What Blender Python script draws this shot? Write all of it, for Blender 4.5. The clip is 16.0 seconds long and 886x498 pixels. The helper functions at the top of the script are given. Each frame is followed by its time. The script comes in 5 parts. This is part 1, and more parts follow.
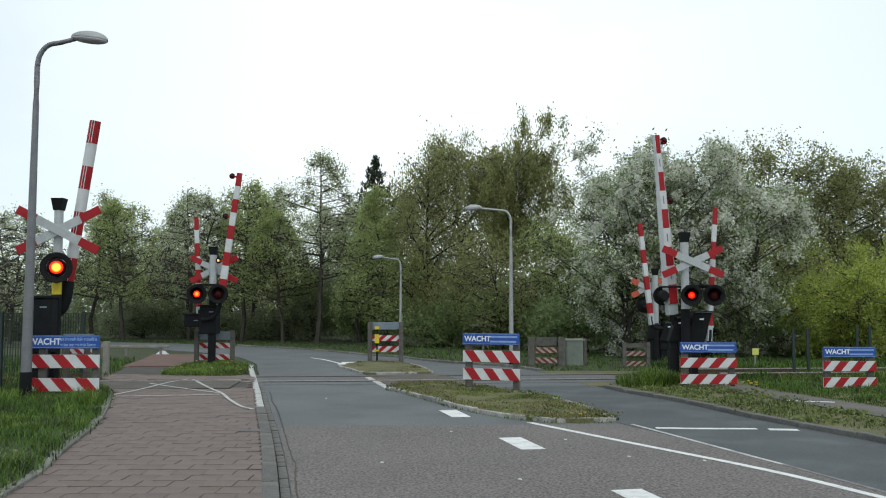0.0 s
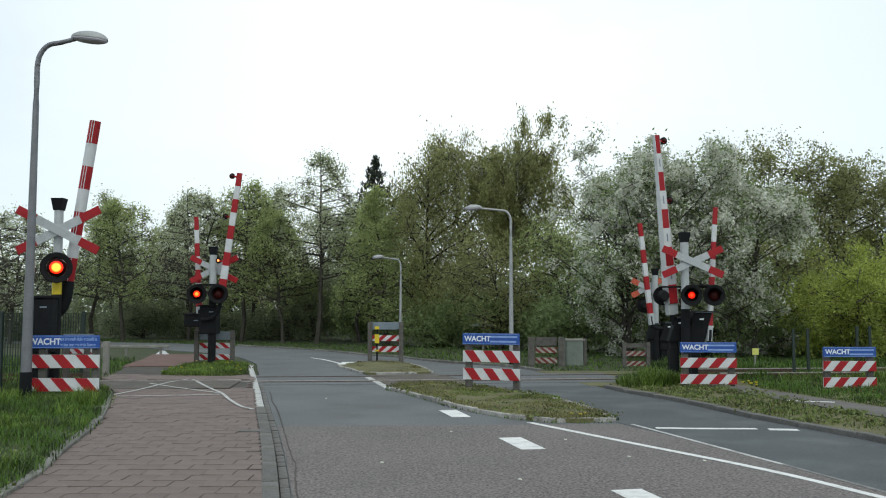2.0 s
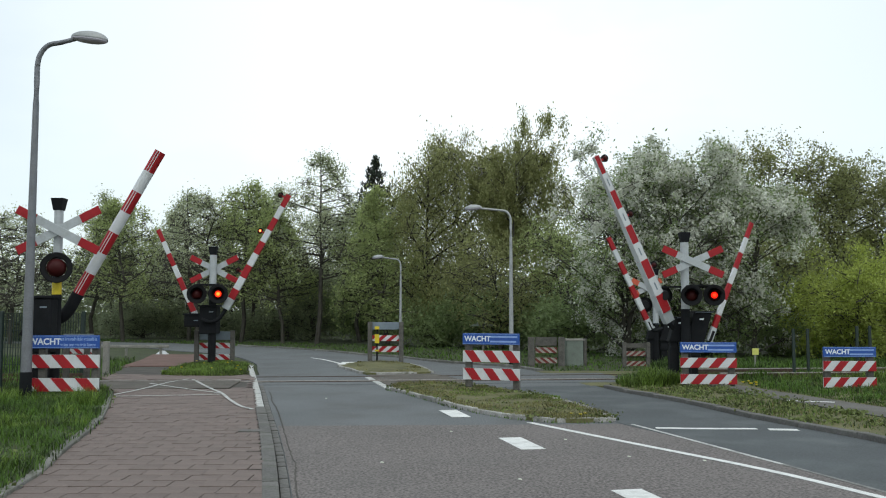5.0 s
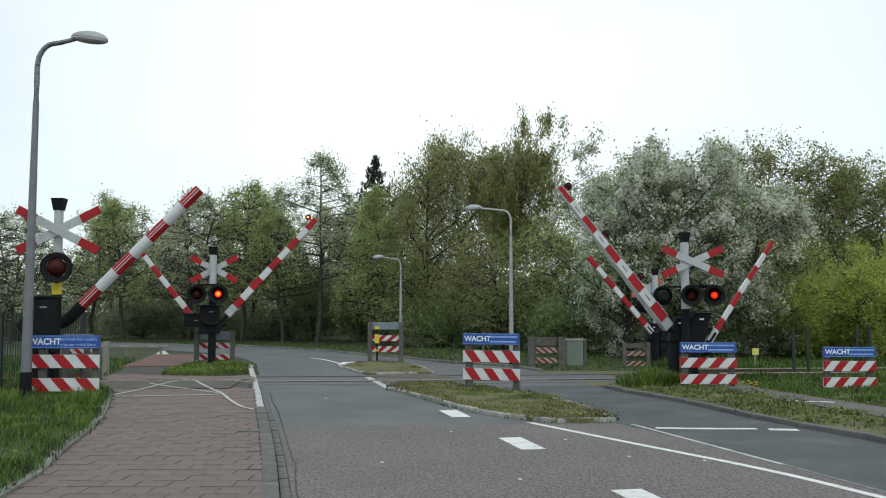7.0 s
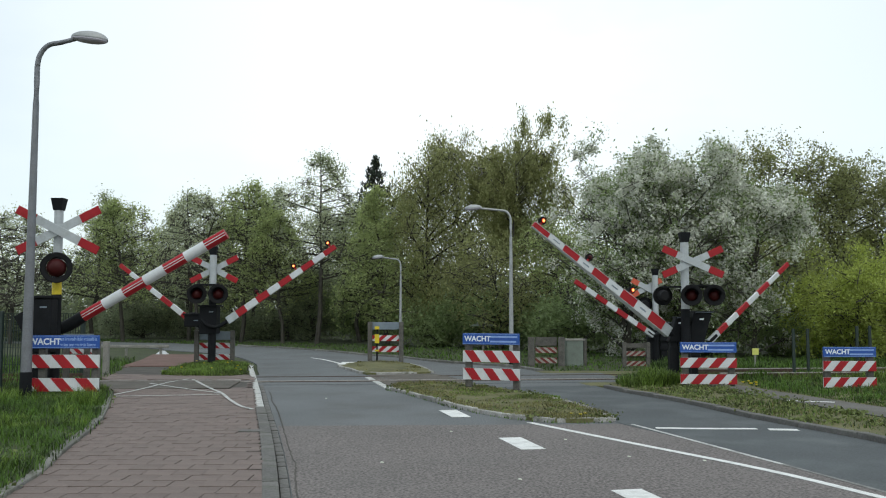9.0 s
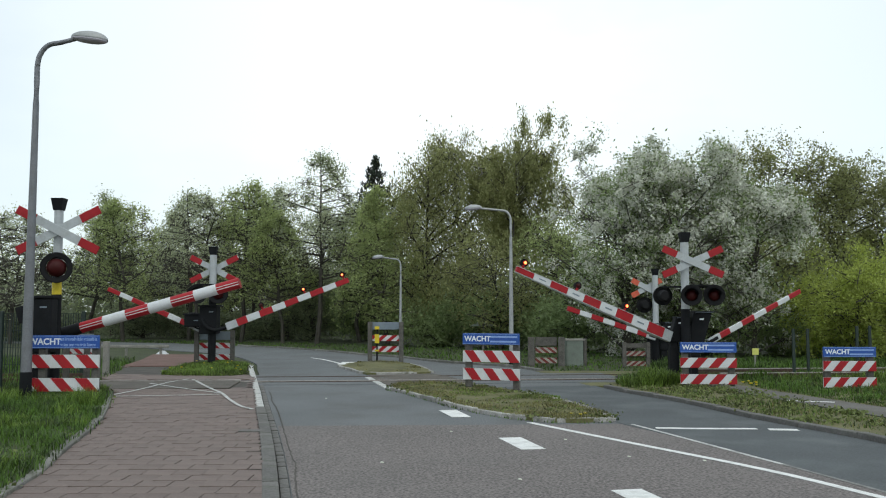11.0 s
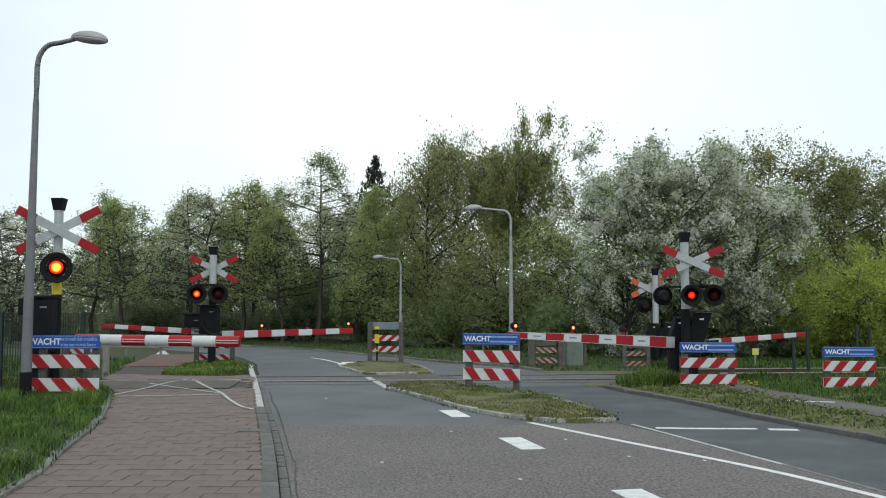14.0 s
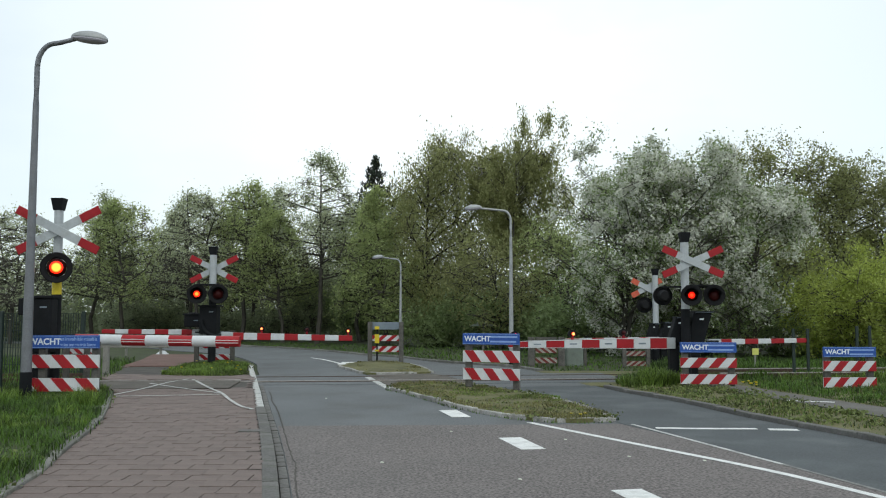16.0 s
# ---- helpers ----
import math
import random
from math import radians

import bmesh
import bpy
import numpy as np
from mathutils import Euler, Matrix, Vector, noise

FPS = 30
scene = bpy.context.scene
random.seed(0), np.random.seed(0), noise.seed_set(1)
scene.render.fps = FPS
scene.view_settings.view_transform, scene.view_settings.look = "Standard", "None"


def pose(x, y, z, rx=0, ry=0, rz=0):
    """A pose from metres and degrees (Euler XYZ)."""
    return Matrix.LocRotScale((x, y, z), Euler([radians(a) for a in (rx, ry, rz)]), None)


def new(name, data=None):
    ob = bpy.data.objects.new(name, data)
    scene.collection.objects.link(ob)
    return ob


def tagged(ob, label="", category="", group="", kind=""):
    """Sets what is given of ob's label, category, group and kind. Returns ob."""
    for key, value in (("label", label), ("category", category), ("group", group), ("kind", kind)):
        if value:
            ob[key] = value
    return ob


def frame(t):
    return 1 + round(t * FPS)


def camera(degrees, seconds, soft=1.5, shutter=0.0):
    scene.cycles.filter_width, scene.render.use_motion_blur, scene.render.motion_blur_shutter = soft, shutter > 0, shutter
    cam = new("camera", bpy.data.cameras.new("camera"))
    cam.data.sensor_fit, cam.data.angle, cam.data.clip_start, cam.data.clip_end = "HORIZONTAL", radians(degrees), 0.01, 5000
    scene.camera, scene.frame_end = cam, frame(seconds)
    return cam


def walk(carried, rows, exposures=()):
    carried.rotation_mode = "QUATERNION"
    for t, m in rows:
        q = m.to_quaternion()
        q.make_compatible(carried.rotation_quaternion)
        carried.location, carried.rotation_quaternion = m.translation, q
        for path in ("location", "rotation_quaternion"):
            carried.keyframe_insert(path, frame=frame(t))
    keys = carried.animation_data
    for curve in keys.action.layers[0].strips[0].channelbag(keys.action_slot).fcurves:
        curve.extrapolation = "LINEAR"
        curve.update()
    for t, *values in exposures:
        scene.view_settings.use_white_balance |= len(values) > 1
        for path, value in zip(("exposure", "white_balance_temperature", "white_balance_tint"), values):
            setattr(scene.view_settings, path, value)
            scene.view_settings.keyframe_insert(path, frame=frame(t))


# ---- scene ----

# ---------- camera: stands still on its tripod ----------
cam = camera(52.2, 16.0, soft=1.1)
walk(cam, [(0.0, pose(0, 0, 1.48, 94.0, 0, 0)), (16.0, pose(0, 0, 1.48, 94.0, 0, 0))], [(0.0, 0.16, 6500, 3), (16.0, 0.16, 6500, 3)])

# ---------- overcast daylight ----------
SUN_ELEV, SUN_ROT = 50, 200
world = bpy.data.worlds.new("overcast_sky")
scene.world = world
world.use_nodes = True
wn, wl = world.node_tree.nodes, world.node_tree.links
wn.clear()
w_out = wn.new("ShaderNodeOutputWorld")
w_bg = wn.new("ShaderNodeBackground")
w_sky = wn.new("ShaderNodeTexSky")
w_sky.sky_type, w_sky.sun_disc = "NISHITA", False
w_sky.sun_elevation, w_sky.sun_rotation = radians(SUN_ELEV), radians(SUN_ROT)
w_co = wn.new("ShaderNodeTexCoord")
w_map = wn.new("ShaderNodeMapping")
w_map.inputs["Scale"].default_value = (1.0, 1.0, 2.2)
w_cl = wn.new("ShaderNodeTexNoise")
w_cl.inputs["Scale"].default_value, w_cl.inputs["Detail"].default_value = 1.7, 5.0
w_rmp = wn.new("ShaderNodeValToRGB")
w_rmp.color_ramp.elements[0].position, w_rmp.color_ramp.elements[0].color = 0.34, (0.66, 0.66, 0.66, 1)
w_rmp.color_ramp.elements[1].position, w_rmp.color_ramp.elements[1].color = 0.6, (0.97, 0.97, 0.97, 1)
w_mix = wn.new("ShaderNodeMix")
w_mix.data_type = "RGBA"
w_mix.inputs["B"].default_value = (8.75, 9.2, 9.75, 1)
wl.new(w_co.outputs["Generated"], w_map.inputs["Vector"])
wl.new(w_map.outputs["Vector"], w_cl.inputs["Vector"])
wl.new(w_cl.outputs["Fac"], w_rmp.inputs["Fac"])
w_sep, w_abs, w_thin, w_mul = wn.new("ShaderNodeSeparateXYZ"), wn.new("ShaderNodeMath"), wn.new("ShaderNodeMapRange"), wn.new("ShaderNodeMath")
w_abs.operation, w_mul.operation = "ABSOLUTE", "MULTIPLY"
w_thin.inputs["From Min"].default_value, w_thin.inputs["From Max"].default_value = 0.12, 0.6
w_thin.inputs["To Min"].default_value, w_thin.inputs["To Max"].default_value = 1.03, 0.67
wl.new(w_co.outputs["Generated"], w_sep.inputs["Vector"])
wl.new(w_sep.outputs["X"], w_abs.inputs[0])
wl.new(w_abs.outputs[0], w_thin.inputs["Value"])
wl.new(w_rmp.outputs["Color"], w_mul.inputs[0])
wl.new(w_thin.outputs["Result"], w_mul.inputs[1])
wl.new(w_mul.outputs[0], w_mix.inputs["Factor"])
wl.new(w_sky.outputs["Color"], w_mix.inputs["A"])
wl.new(w_mix.outputs["Result"], w_bg.inputs["Color"])
wl.new(w_bg.outputs["Background"], w_out.inputs["Surface"])
w_bg.inputs["Strength"].default_value = 0.11

sun_data = bpy.data.lights.new("sun", "SUN")
sun_data.energy, sun_data.angle, sun_data.color = 0.6, radians(25), (1.0, 0.97, 0.92)
sun = new("sun", sun_data)
sun.matrix_world = pose(0, 0, 30, 90 - SUN_ELEV, 0, 25)


# ---------- materials ----------
def material(name, color, rough=0.8, metal=0.0, var=0.25, scale=4.0, fine=60.0, bump=0.3, dirt=None, dirt_amount=0.0, rand=0.0, island=0.0, spec=0.5, grain=0.5):
    """Procedural surface: base colour varied at two scales, a second colour for stains, fine relief."""
    m = bpy.data.materials.new(name)
    m.use_nodes = True
    n, l = m.node_tree.nodes, m.node_tree.links
    b = n["Principled BSDF"]
    b.inputs["Roughness"].default_value, b.inputs["Metallic"].default_value = rough, metal
    b.inputs["Specular IOR Level"].default_value = spec
    co = n.new("ShaderNodeTexCoord")
    big, small = n.new("ShaderNodeTexNoise"), n.new("ShaderNodeTexNoise")
    big.inputs["Scale"].default_value, big.inputs["Detail"].default_value = scale, 4
    small.inputs["Scale"].default_value, small.inputs["Detail"].default_value = fine, 3
    geo = n.new("ShaderNodeNewGeometry")
    for t in (big, small):
        l.new(geo.outputs["Position"] if rand == 0 and scale < 3 else co.outputs["Object"], t.inputs["Vector"])
    add, weigh = n.new("ShaderNodeMath"), n.new("ShaderNodeMath")
    weigh.operation, add.operation = "MULTIPLY", "MULTIPLY_ADD"
    weigh.inputs[1].default_value, add.inputs[1].default_value = 2 * (1 - grain), 2 * grain
    l.new(big.outputs["Fac"], weigh.inputs[0])
    l.new(small.outputs["Fac"], add.inputs[0])
    l.new(weigh.outputs[0], add.inputs[2])
    last = add.outputs[0]
    for amount, source in ((rand, "object"), (island, "island")):
        if amount:
            inf = n.new("ShaderNodeObjectInfo") if source == "object" else geo
            mul = n.new("ShaderNodeMath")
            mul.operation = "MULTIPLY_ADD"
            mul.inputs[1].default_value = amount
            l.new(inf.outputs["Random" if source == "object" else "Random Per Island"], mul.inputs[0])
            l.new(last, mul.inputs[2])
            sub = n.new("ShaderNodeMath")
            sub.operation = "SUBTRACT"
            sub.inputs[1].default_value = amount / 2
            l.new(mul.outputs[0], sub.inputs[0])
            last = sub.outputs[0]
    rng = n.new("ShaderNodeMapRange")
    rng.inputs["From Min"].default_value, rng.inputs["From Max"].default_value = 0.75, 1.25
    rng.inputs["To Min"].default_value, rng.inputs["To Max"].default_value = 1 - var, 1 + var
    l.new(last, rng.inputs["Value"])
    vm = n.new("ShaderNodeVectorMath")
    vm.operation = "SCALE"
    vm.inputs[0].default_value = color
    l.new(rng.outputs["Result"], vm.inputs["Scale"])
    out = vm.outputs["Vector"]
    if dirt:
        st = n.new("ShaderNodeTexNoise")
        st.inputs["Scale"].default_value, st.inputs["Detail"].default_value = scale * 1.7, 6
        l.new(co.outputs["Object"], st.inputs["Vector"])
        r2 = n.new("ShaderNodeMapRange")
        r2.inputs["From Min"].default_value, r2.inputs["From Max"].default_value = 0.5, 0.72
        r2.inputs["To Max"].default_value = dirt_amount
        l.new(st.outputs["Fac"], r2.inputs["Value"])
        mx = n.new("ShaderNodeMix")
        mx.data_type = "RGBA"
        mx.inputs["B"].default_value = (*dirt, 1)
        l.new(r2.outputs["Result"], mx.inputs["Factor"])
        l.new(out, mx.inputs["A"])
        out = mx.outputs["Result"]
    l.new(out, b.inputs["Base Color"])
    if bump:
        bp = n.new("ShaderNodeBump")
        bp.inputs["Strength"].default_value, bp.inputs["Distance"].default_value = bump, 0.01
        l.new(small.outputs["Fac"], bp.inputs["Height"])
        l.new(bp.outputs["Normal"], b.inputs["Normal"])
    return m


def leaf_material(name, color, var=0.22, thin=0.5):
    """Leaves and petals: colour varied leaf by leaf, some light let through."""
    m = material(name, color, 0.6, 0, var, 0.6, 3.0, 0, island=0.7)
    n, l = m.node_tree.nodes, m.node_tree.links
    b = n["Principled BSDF"]
    tr, mix = n.new("ShaderNodeBsdfTranslucent"), n.new("ShaderNodeMixShader")
    mix.inputs["Fac"].default_value = thin
    l.new(b.inputs["Base Color"].links[0].from_socket, tr.inputs["Color"])
    l.new(b.outputs["BSDF"], mix.inputs[1])
    l.new(tr.outputs["BSDF"], mix.inputs[2])
    l.new(mix.outputs["Shader"], n["Material Output"].inputs["Surface"])
    return m


def lamp_material(name, lit, rim, strength, edge):
    """A lens drum whose front cap (towards -y) glows and whose rest is dark red glass."""
    m = bpy.data.materials.new(name)
    m.use_nodes = True
    n, l = m.node_tree.nodes, m.node_tree.links
    b = n["Principled BSDF"]
    b.inputs["Base Color"].default_value, b.inputs["Roughness"].default_value = (0.045, 0.005, 0.005, 1), 0.5
    b.inputs["Specular IOR Level"].default_value = 0.2
    co, sep = n.new("ShaderNodeTexCoord"), n.new("ShaderNodeSeparateXYZ")
    nrm = n.new("ShaderNodeVectorMath")
    nrm.operation = "NORMALIZE"
    l.new(co.outputs["Object"], nrm.inputs[0])
    l.new(nrm.outputs["Vector"], sep.inputs["Vector"])
    r = n.new("ShaderNodeValToRGB")
    e = r.color_ramp.elements
    e[0].position, e[0].color = edge, (0, 0, 0, 1)
    e[1].position, e[1].color = edge + 0.02, (*rim, 1)
    ring = e.new(edge + 0.12)
    ring.color = (*rim, 1)
    core = e.new(min(0.98, edge + 0.21))
    core.color = (*lit, 1)
    inv = n.new("ShaderNodeMath")
    inv.operation = "MULTIPLY"
    inv.inputs[1].default_value = -1
    l.new(sep.outputs["Y"], inv.inputs[0])
    l.new(inv.outputs[0], r.inputs["Fac"])
    l.new(r.outputs["Color"], b.inputs["Emission Color"])
    b.inputs["Emission Strength"].default_value = strength
    return m


M = dict(
    asphalt=material("worn_asphalt", (0.118, 0.126, 0.13), 0.85, 0, 0.3, 0.55, 45, 0.4, (0.085, 0.083, 0.08), 0.7, grain=0.7),
    asphalt_dark=material("dark_smooth_asphalt", (0.066, 0.074, 0.078), 0.8, 0, 0.32, 0.7, 45, 0.35, (0.112, 0.122, 0.124), 0.8, grain=0.6),
    asphalt_coarse=material("coarse_asphalt", (0.148, 0.131, 0.124), 0.9, 0, 0.5, 0.5, 38, 0.9, (0.1, 0.096, 0.092), 0.25, grain=0.88),
    red_asphalt=material("red_cycle_asphalt", (0.145, 0.085, 0.07), 0.9, 0, 0.25, 1.2, 80, 0.5),
    tile=material("concrete_paving_tile", (0.163, 0.126, 0.112), 0.9, 0, 0.22, 5, 60, 0.5, (0.115, 0.1, 0.088), 0.4, rand=0.16, island=0.16),
    joint=material("sandy_joint", (0.07, 0.063, 0.055), 0.95, 0, 0.3, 2, 40, 0.5),
    kerb=material("weathered_kerb_concrete", (0.18, 0.175, 0.16), 0.9, 0, 0.35, 3.5, 40, 0.8, (0.075, 0.085, 0.045), 0.8, rand=0.35),
    kerb_pale=material("whitish_kerb_concrete", (0.33, 0.32, 0.3), 0.9, 0, 0.35, 3.5, 40, 0.8, (0.1, 0.1, 0.07), 0.8, rand=0.3),
    kerb_dark=material("dark_kerb_concrete", (0.125, 0.12, 0.113), 0.9, 0, 0.3, 3.5, 40, 0.8, (0.07, 0.075, 0.05), 0.5, rand=0.15),
    road_paint=material("white_road_paint", (0.72, 0.72, 0.7), 0.7, 0, 0.12, 5, 80, 0.3, (0.4, 0.4, 0.38), 0.5),
    road_paint_worn=material("worn_road_paint", (0.5, 0.5, 0.48), 0.8, 0, 0.2, 5, 80, 0.3, (0.22, 0.22, 0.21), 0.8),
    faint_paint=material("worn_off_road_paint", (0.2, 0.2, 0.19), 0.85, 0, 0.3, 6, 80, 0.3, (0.12, 0.115, 0.11), 0.9),
    soil=material("grass_covered_soil", (0.04, 0.052, 0.018), 0.95, 0, 0.35, 1.5, 25, 0.8, (0.07, 0.058, 0.036), 0.6),
    dry_soil=material("dry_mossy_soil", (0.12, 0.115, 0.048), 0.95, 0, 0.4, 1.5, 25, 0.8, (0.1, 0.11, 0.04), 0.7),
    panel=material("dark_crossing_panel", (0.098, 0.086, 0.072), 0.9, 0, 0.3, 2, 50, 0.5),
    ballast=material("rusty_ballast", (0.085, 0.068, 0.055), 0.95, 0, 0.5, 3, 30, 1.0),
    rust=material("rusty_steel", (0.07, 0.043, 0.03), 0.85, 0.1, 0.3, 5, 50, 0.4),
    rail=material("steel_rail", (0.38, 0.35, 0.33), 0.5, 0.5, 0.2, 6, 60, 0.2, (0.12, 0.07, 0.045), 0.5),
    red=material("red_reflective_paint", (0.34, 0.012, 0.018), 0.5, 0, 0.12, 5, 60, 0.05, (0.25, 0.02, 0.025), 0.4, spec=0.3),
    red_faded=material("faded_orange_red_paint", (0.55, 0.1, 0.05), 0.6, 0, 0.2, 6, 60, 0.05),
    white=material("white_reflective_paint", (0.6, 0.615, 0.63), 0.4, 0, 0.08, 5, 60, 0.05, (0.5, 0.5, 0.47), 0.4),
    worn_white=material("dirty_white_board_paint", (0.34, 0.32, 0.28), 0.7, 0, 0.2, 6, 60, 0.1, (0.16, 0.15, 0.12), 0.7),
    worn_red=material("dirty_red_board_paint", (0.17, 0.03, 0.025), 0.7, 0, 0.25, 6, 60, 0.1, (0.09, 0.05, 0.04), 0.7),
    grey_white=material("grey_white_paint", (0.43, 0.455, 0.47), 0.5, 0, 0.12, 5, 60, 0.05, (0.33, 0.33, 0.31), 0.4),
    blue=material("blue_sign_enamel", (0.014, 0.075, 0.34), 0.35, 0, 0.12, 4, 60, 0.03),
    sign_white=material("white_sign_lettering", (0.75, 0.78, 0.82), 0.4, 0, 0.05, 5, 60, 0),
    sign_pale=material("pale_blue_sign_lines", (0.26, 0.38, 0.66), 0.4, 0, 0.1, 5, 60, 0),
    sign_back=material("grey_aluminium_sign_back", (0.2, 0.24, 0.28), 0.5, 0.4, 0.15, 5, 60, 0.1),
    black=material("black_machine_paint", (0.008, 0.009, 0.011), 0.7, 0, 0.3, 5, 60, 0.1, (0.016, 0.016, 0.016), 0.4, spec=0.2),
    black_soft=material("matt_black_backboard", (0.012, 0.012, 0.013), 0.75, 0, 0.2, 8, 60, 0.05, spec=0.2),
    yellow=material("yellow_paint", (0.65, 0.5, 0.02), 0.5, 0, 0.15, 6, 60, 0.1),
    yellow_pale=material("pale_yellow_paint", (0.6, 0.6, 0.15), 0.5, 0, 0.15, 6, 60, 0.1),
    lamp_grey=material("galvanised_lamp_steel", (0.19, 0.195, 0.21), 0.5, 0.4, 0.15, 5, 40, 0.1, (0.2, 0.2, 0.2), 0.4),
    lamp_pale=material("pale_lamp_steel", (0.36, 0.37, 0.37), 0.5, 0.3, 0.15, 5, 40, 0.1, (0.25, 0.25, 0.24), 0.4),
    lamp_glass=material("milky_lamp_glass", (0.42, 0.4, 0.45), 0.25, 0, 0.1, 5, 40, 0),
    wood_post=material("grey_weathered_wood_post", (0.105, 0.098, 0.088), 0.9, 0, 0.35, 6, 50, 0.5, (0.06, 0.065, 0.045), 0.5),
    green_metal=material("dark_green_fence_coating", (0.012, 0.025, 0.02), 0.5, 0, 0.2, 5, 60, 0.05),
    concrete=material("pale_concrete", (0.26, 0.25, 0.225), 0.9, 0, 0.25, 3, 50, 0.4, (0.15, 0.15, 0.12), 0.5),
    path_sand=material("worn_sandy_asphalt", (0.12, 0.112, 0.1), 0.95, 0, 0.3, 1.5, 40, 0.6, (0.1, 0.1, 0.07), 0.5),
    box_green=material("grey_green_cabinet_paint", (0.17, 0.2, 0.17), 0.6, 0, 0.15, 4, 60, 0.1, (0.1, 0.1, 0.08), 0.4),
    bark=material("dark_bark", (0.055, 0.05, 0.04), 0.95, 0, 0.4, 6, 40, 0.7),
    bark_birch=material("birch_bark", (0.26, 0.25, 0.22), 0.9, 0, 0.35, 5, 30, 0.5, (0.03, 0.03, 0.03), 0.7),
    grass=leaf_material("grass_blade", (0.066, 0.125, 0.016), 0.7, 0.3),
    grass_lush=leaf_material("lush_grass_blade", (0.12, 0.185, 0.03), 0.6, 0.4),
    grass_dry=leaf_material("dry_grass_blade", (0.165, 0.158, 0.058), 0.5, 0.3),
    leaf_spring=leaf_material("spring_leaf", (0.35, 0.41, 0.165)),
    leaf_grey=leaf_material("grey_green_bud", (0.4, 0.44, 0.27)),
    leaf_birch=leaf_material("drooping_birch_leaf", (0.3, 0.315, 0.13)),
    leaf_bronze=leaf_material("bronze_young_leaf", (0.26, 0.28, 0.11)),
    leaf_dark=leaf_material("dark_evergreen_leaf", (0.225, 0.26, 0.15)),
    leaf_bright=leaf_material("bright_willow_leaf", (0.37, 0.43, 0.095)),
    leaf_weed=leaf_material("weed_leaf", (0.15, 0.18, 0.06), 0.6),
    leaf_shrub=leaf_material("shrub_leaf", (0.24, 0.31, 0.13)),
    needle=leaf_material("dark_spruce_needle", (0.025, 0.035, 0.022), 0.4, 0.1),
    petal=leaf_material("white_blossom_petal", (0.68, 0.69, 0.6), 0.12, 0.35),
    dandelion=leaf_material("yellow_dandelion", (0.75, 0.6, 0.02), 0.2, 0.2),
    signal=lamp_material("red_signal_lens_glow", (1.0, 0.4, 0.05), (1.0, 0.015, 0.004), 2.2, 0.72),
    signal_far=lamp_material("red_flasher_lens_glow", (1.0, 0.05, 0.012), (0.8, 0.008, 0.003), 1.5, 0.8),
    signal_mid=lamp_material("orange_flasher_lens_glow", (1.0, 0.28, 0.03), (1.0, 0.015, 0.004), 1.8, 0.78),
    arm_glow=lamp_material("arm_light_lens_glow", (1.0, 0.5, 0.14), (1.0, 0.015, 0.004), 1.8, 0.6),
)


# ---------- mesh helpers ----------
def raw(name, verts, faces, mat, parent=None, label="", m=None):
    me = bpy.data.meshes.new(name)
    me.from_pydata(verts, [], faces)
    me.materials.append(mat)
    ob = new(name, me)
    if parent:
        ob.parent = parent
    if m is not None:
        ob.matrix_basis = m
    return tagged(ob, label) if label else ob


def part(name, bm, mat, parent=None, label="", m=None, smooth=False):
    me = bpy.data.meshes.new(name)
    if smooth:
        for f in bm.faces:
            f.smooth = len(f.verts) == 4
        for e in bm.edges:
            e.smooth = all(f.smooth for f in e.link_faces)
    bm.to_mesh(me)
    bm.free()
    me.materials.append(mat)
    ob = new(name, me)
    if parent:
        ob.parent = parent
    if m is not None:
        ob.matrix_basis = m
    return tagged(ob, label) if label else ob


def box(bm, x, y, z, sx, sy, sz, bevel=0.0, m=None):
    mm = Matrix.Translation((x, y, z)) @ Matrix.Diagonal((sx, sy, sz, 1))
    if m is not None:
        mm = m @ mm
    r = bmesh.ops.create_cube(bm, size=1, matrix=mm)
    if bevel:
        es = {e for v in r["verts"] for e in v.link_edges}
        bmesh.ops.bevel(bm, geom=list(es), offset=bevel, segments=2, affect="EDGES", profile=0.6)
    return bm


def block(x, y, z, sx, sy, sz, bevel=0.0, m=None):
    return box(bmesh.new(), x, y, z, sx, sy, sz, bevel, m)


def rod(bm, p, q, r0, r1=None, sides=14):
    p, q = Vector(p), Vector(q)
    d = q - p
    m = Matrix.Translation((p + q) / 2) @ d.to_track_quat("Z", "Y").to_matrix().to_4x4()
    bmesh.ops.create_cone(bm, cap_ends=True, segments=sides, radius1=r0, radius2=r0 if r1 is None else r1, depth=d.length, matrix=m)
    return bm


def pipe(points, radii, sides=14):
    """A bent pipe through points, each ring square to the path."""
    bm, rings = bmesh.new(), []
    pts = [Vector(p) for p in points]
    for i, p in enumerate(pts):
        d = (pts[min(i + 1, len(pts) - 1)] - pts[max(i - 1, 0)]).normalized()
        q = d.to_track_quat("Z", "Y")
        r = radii[i] if hasattr(radii, "__len__") else radii
        rings.append([bm.verts.new(p + q @ Vector((r * math.cos(a), r * math.sin(a), 0))) for a in (2 * math.pi * k / sides for k in range(sides))])
    for a, b in zip(rings, rings[1:]):
        for k in range(sides):
            bm.faces.new((a[k], a[(k + 1) % sides], b[(k + 1) % sides], b[k]))
    bm.faces.new(rings[0][::-1])
    bm.faces.new(rings[-1])
    return bm


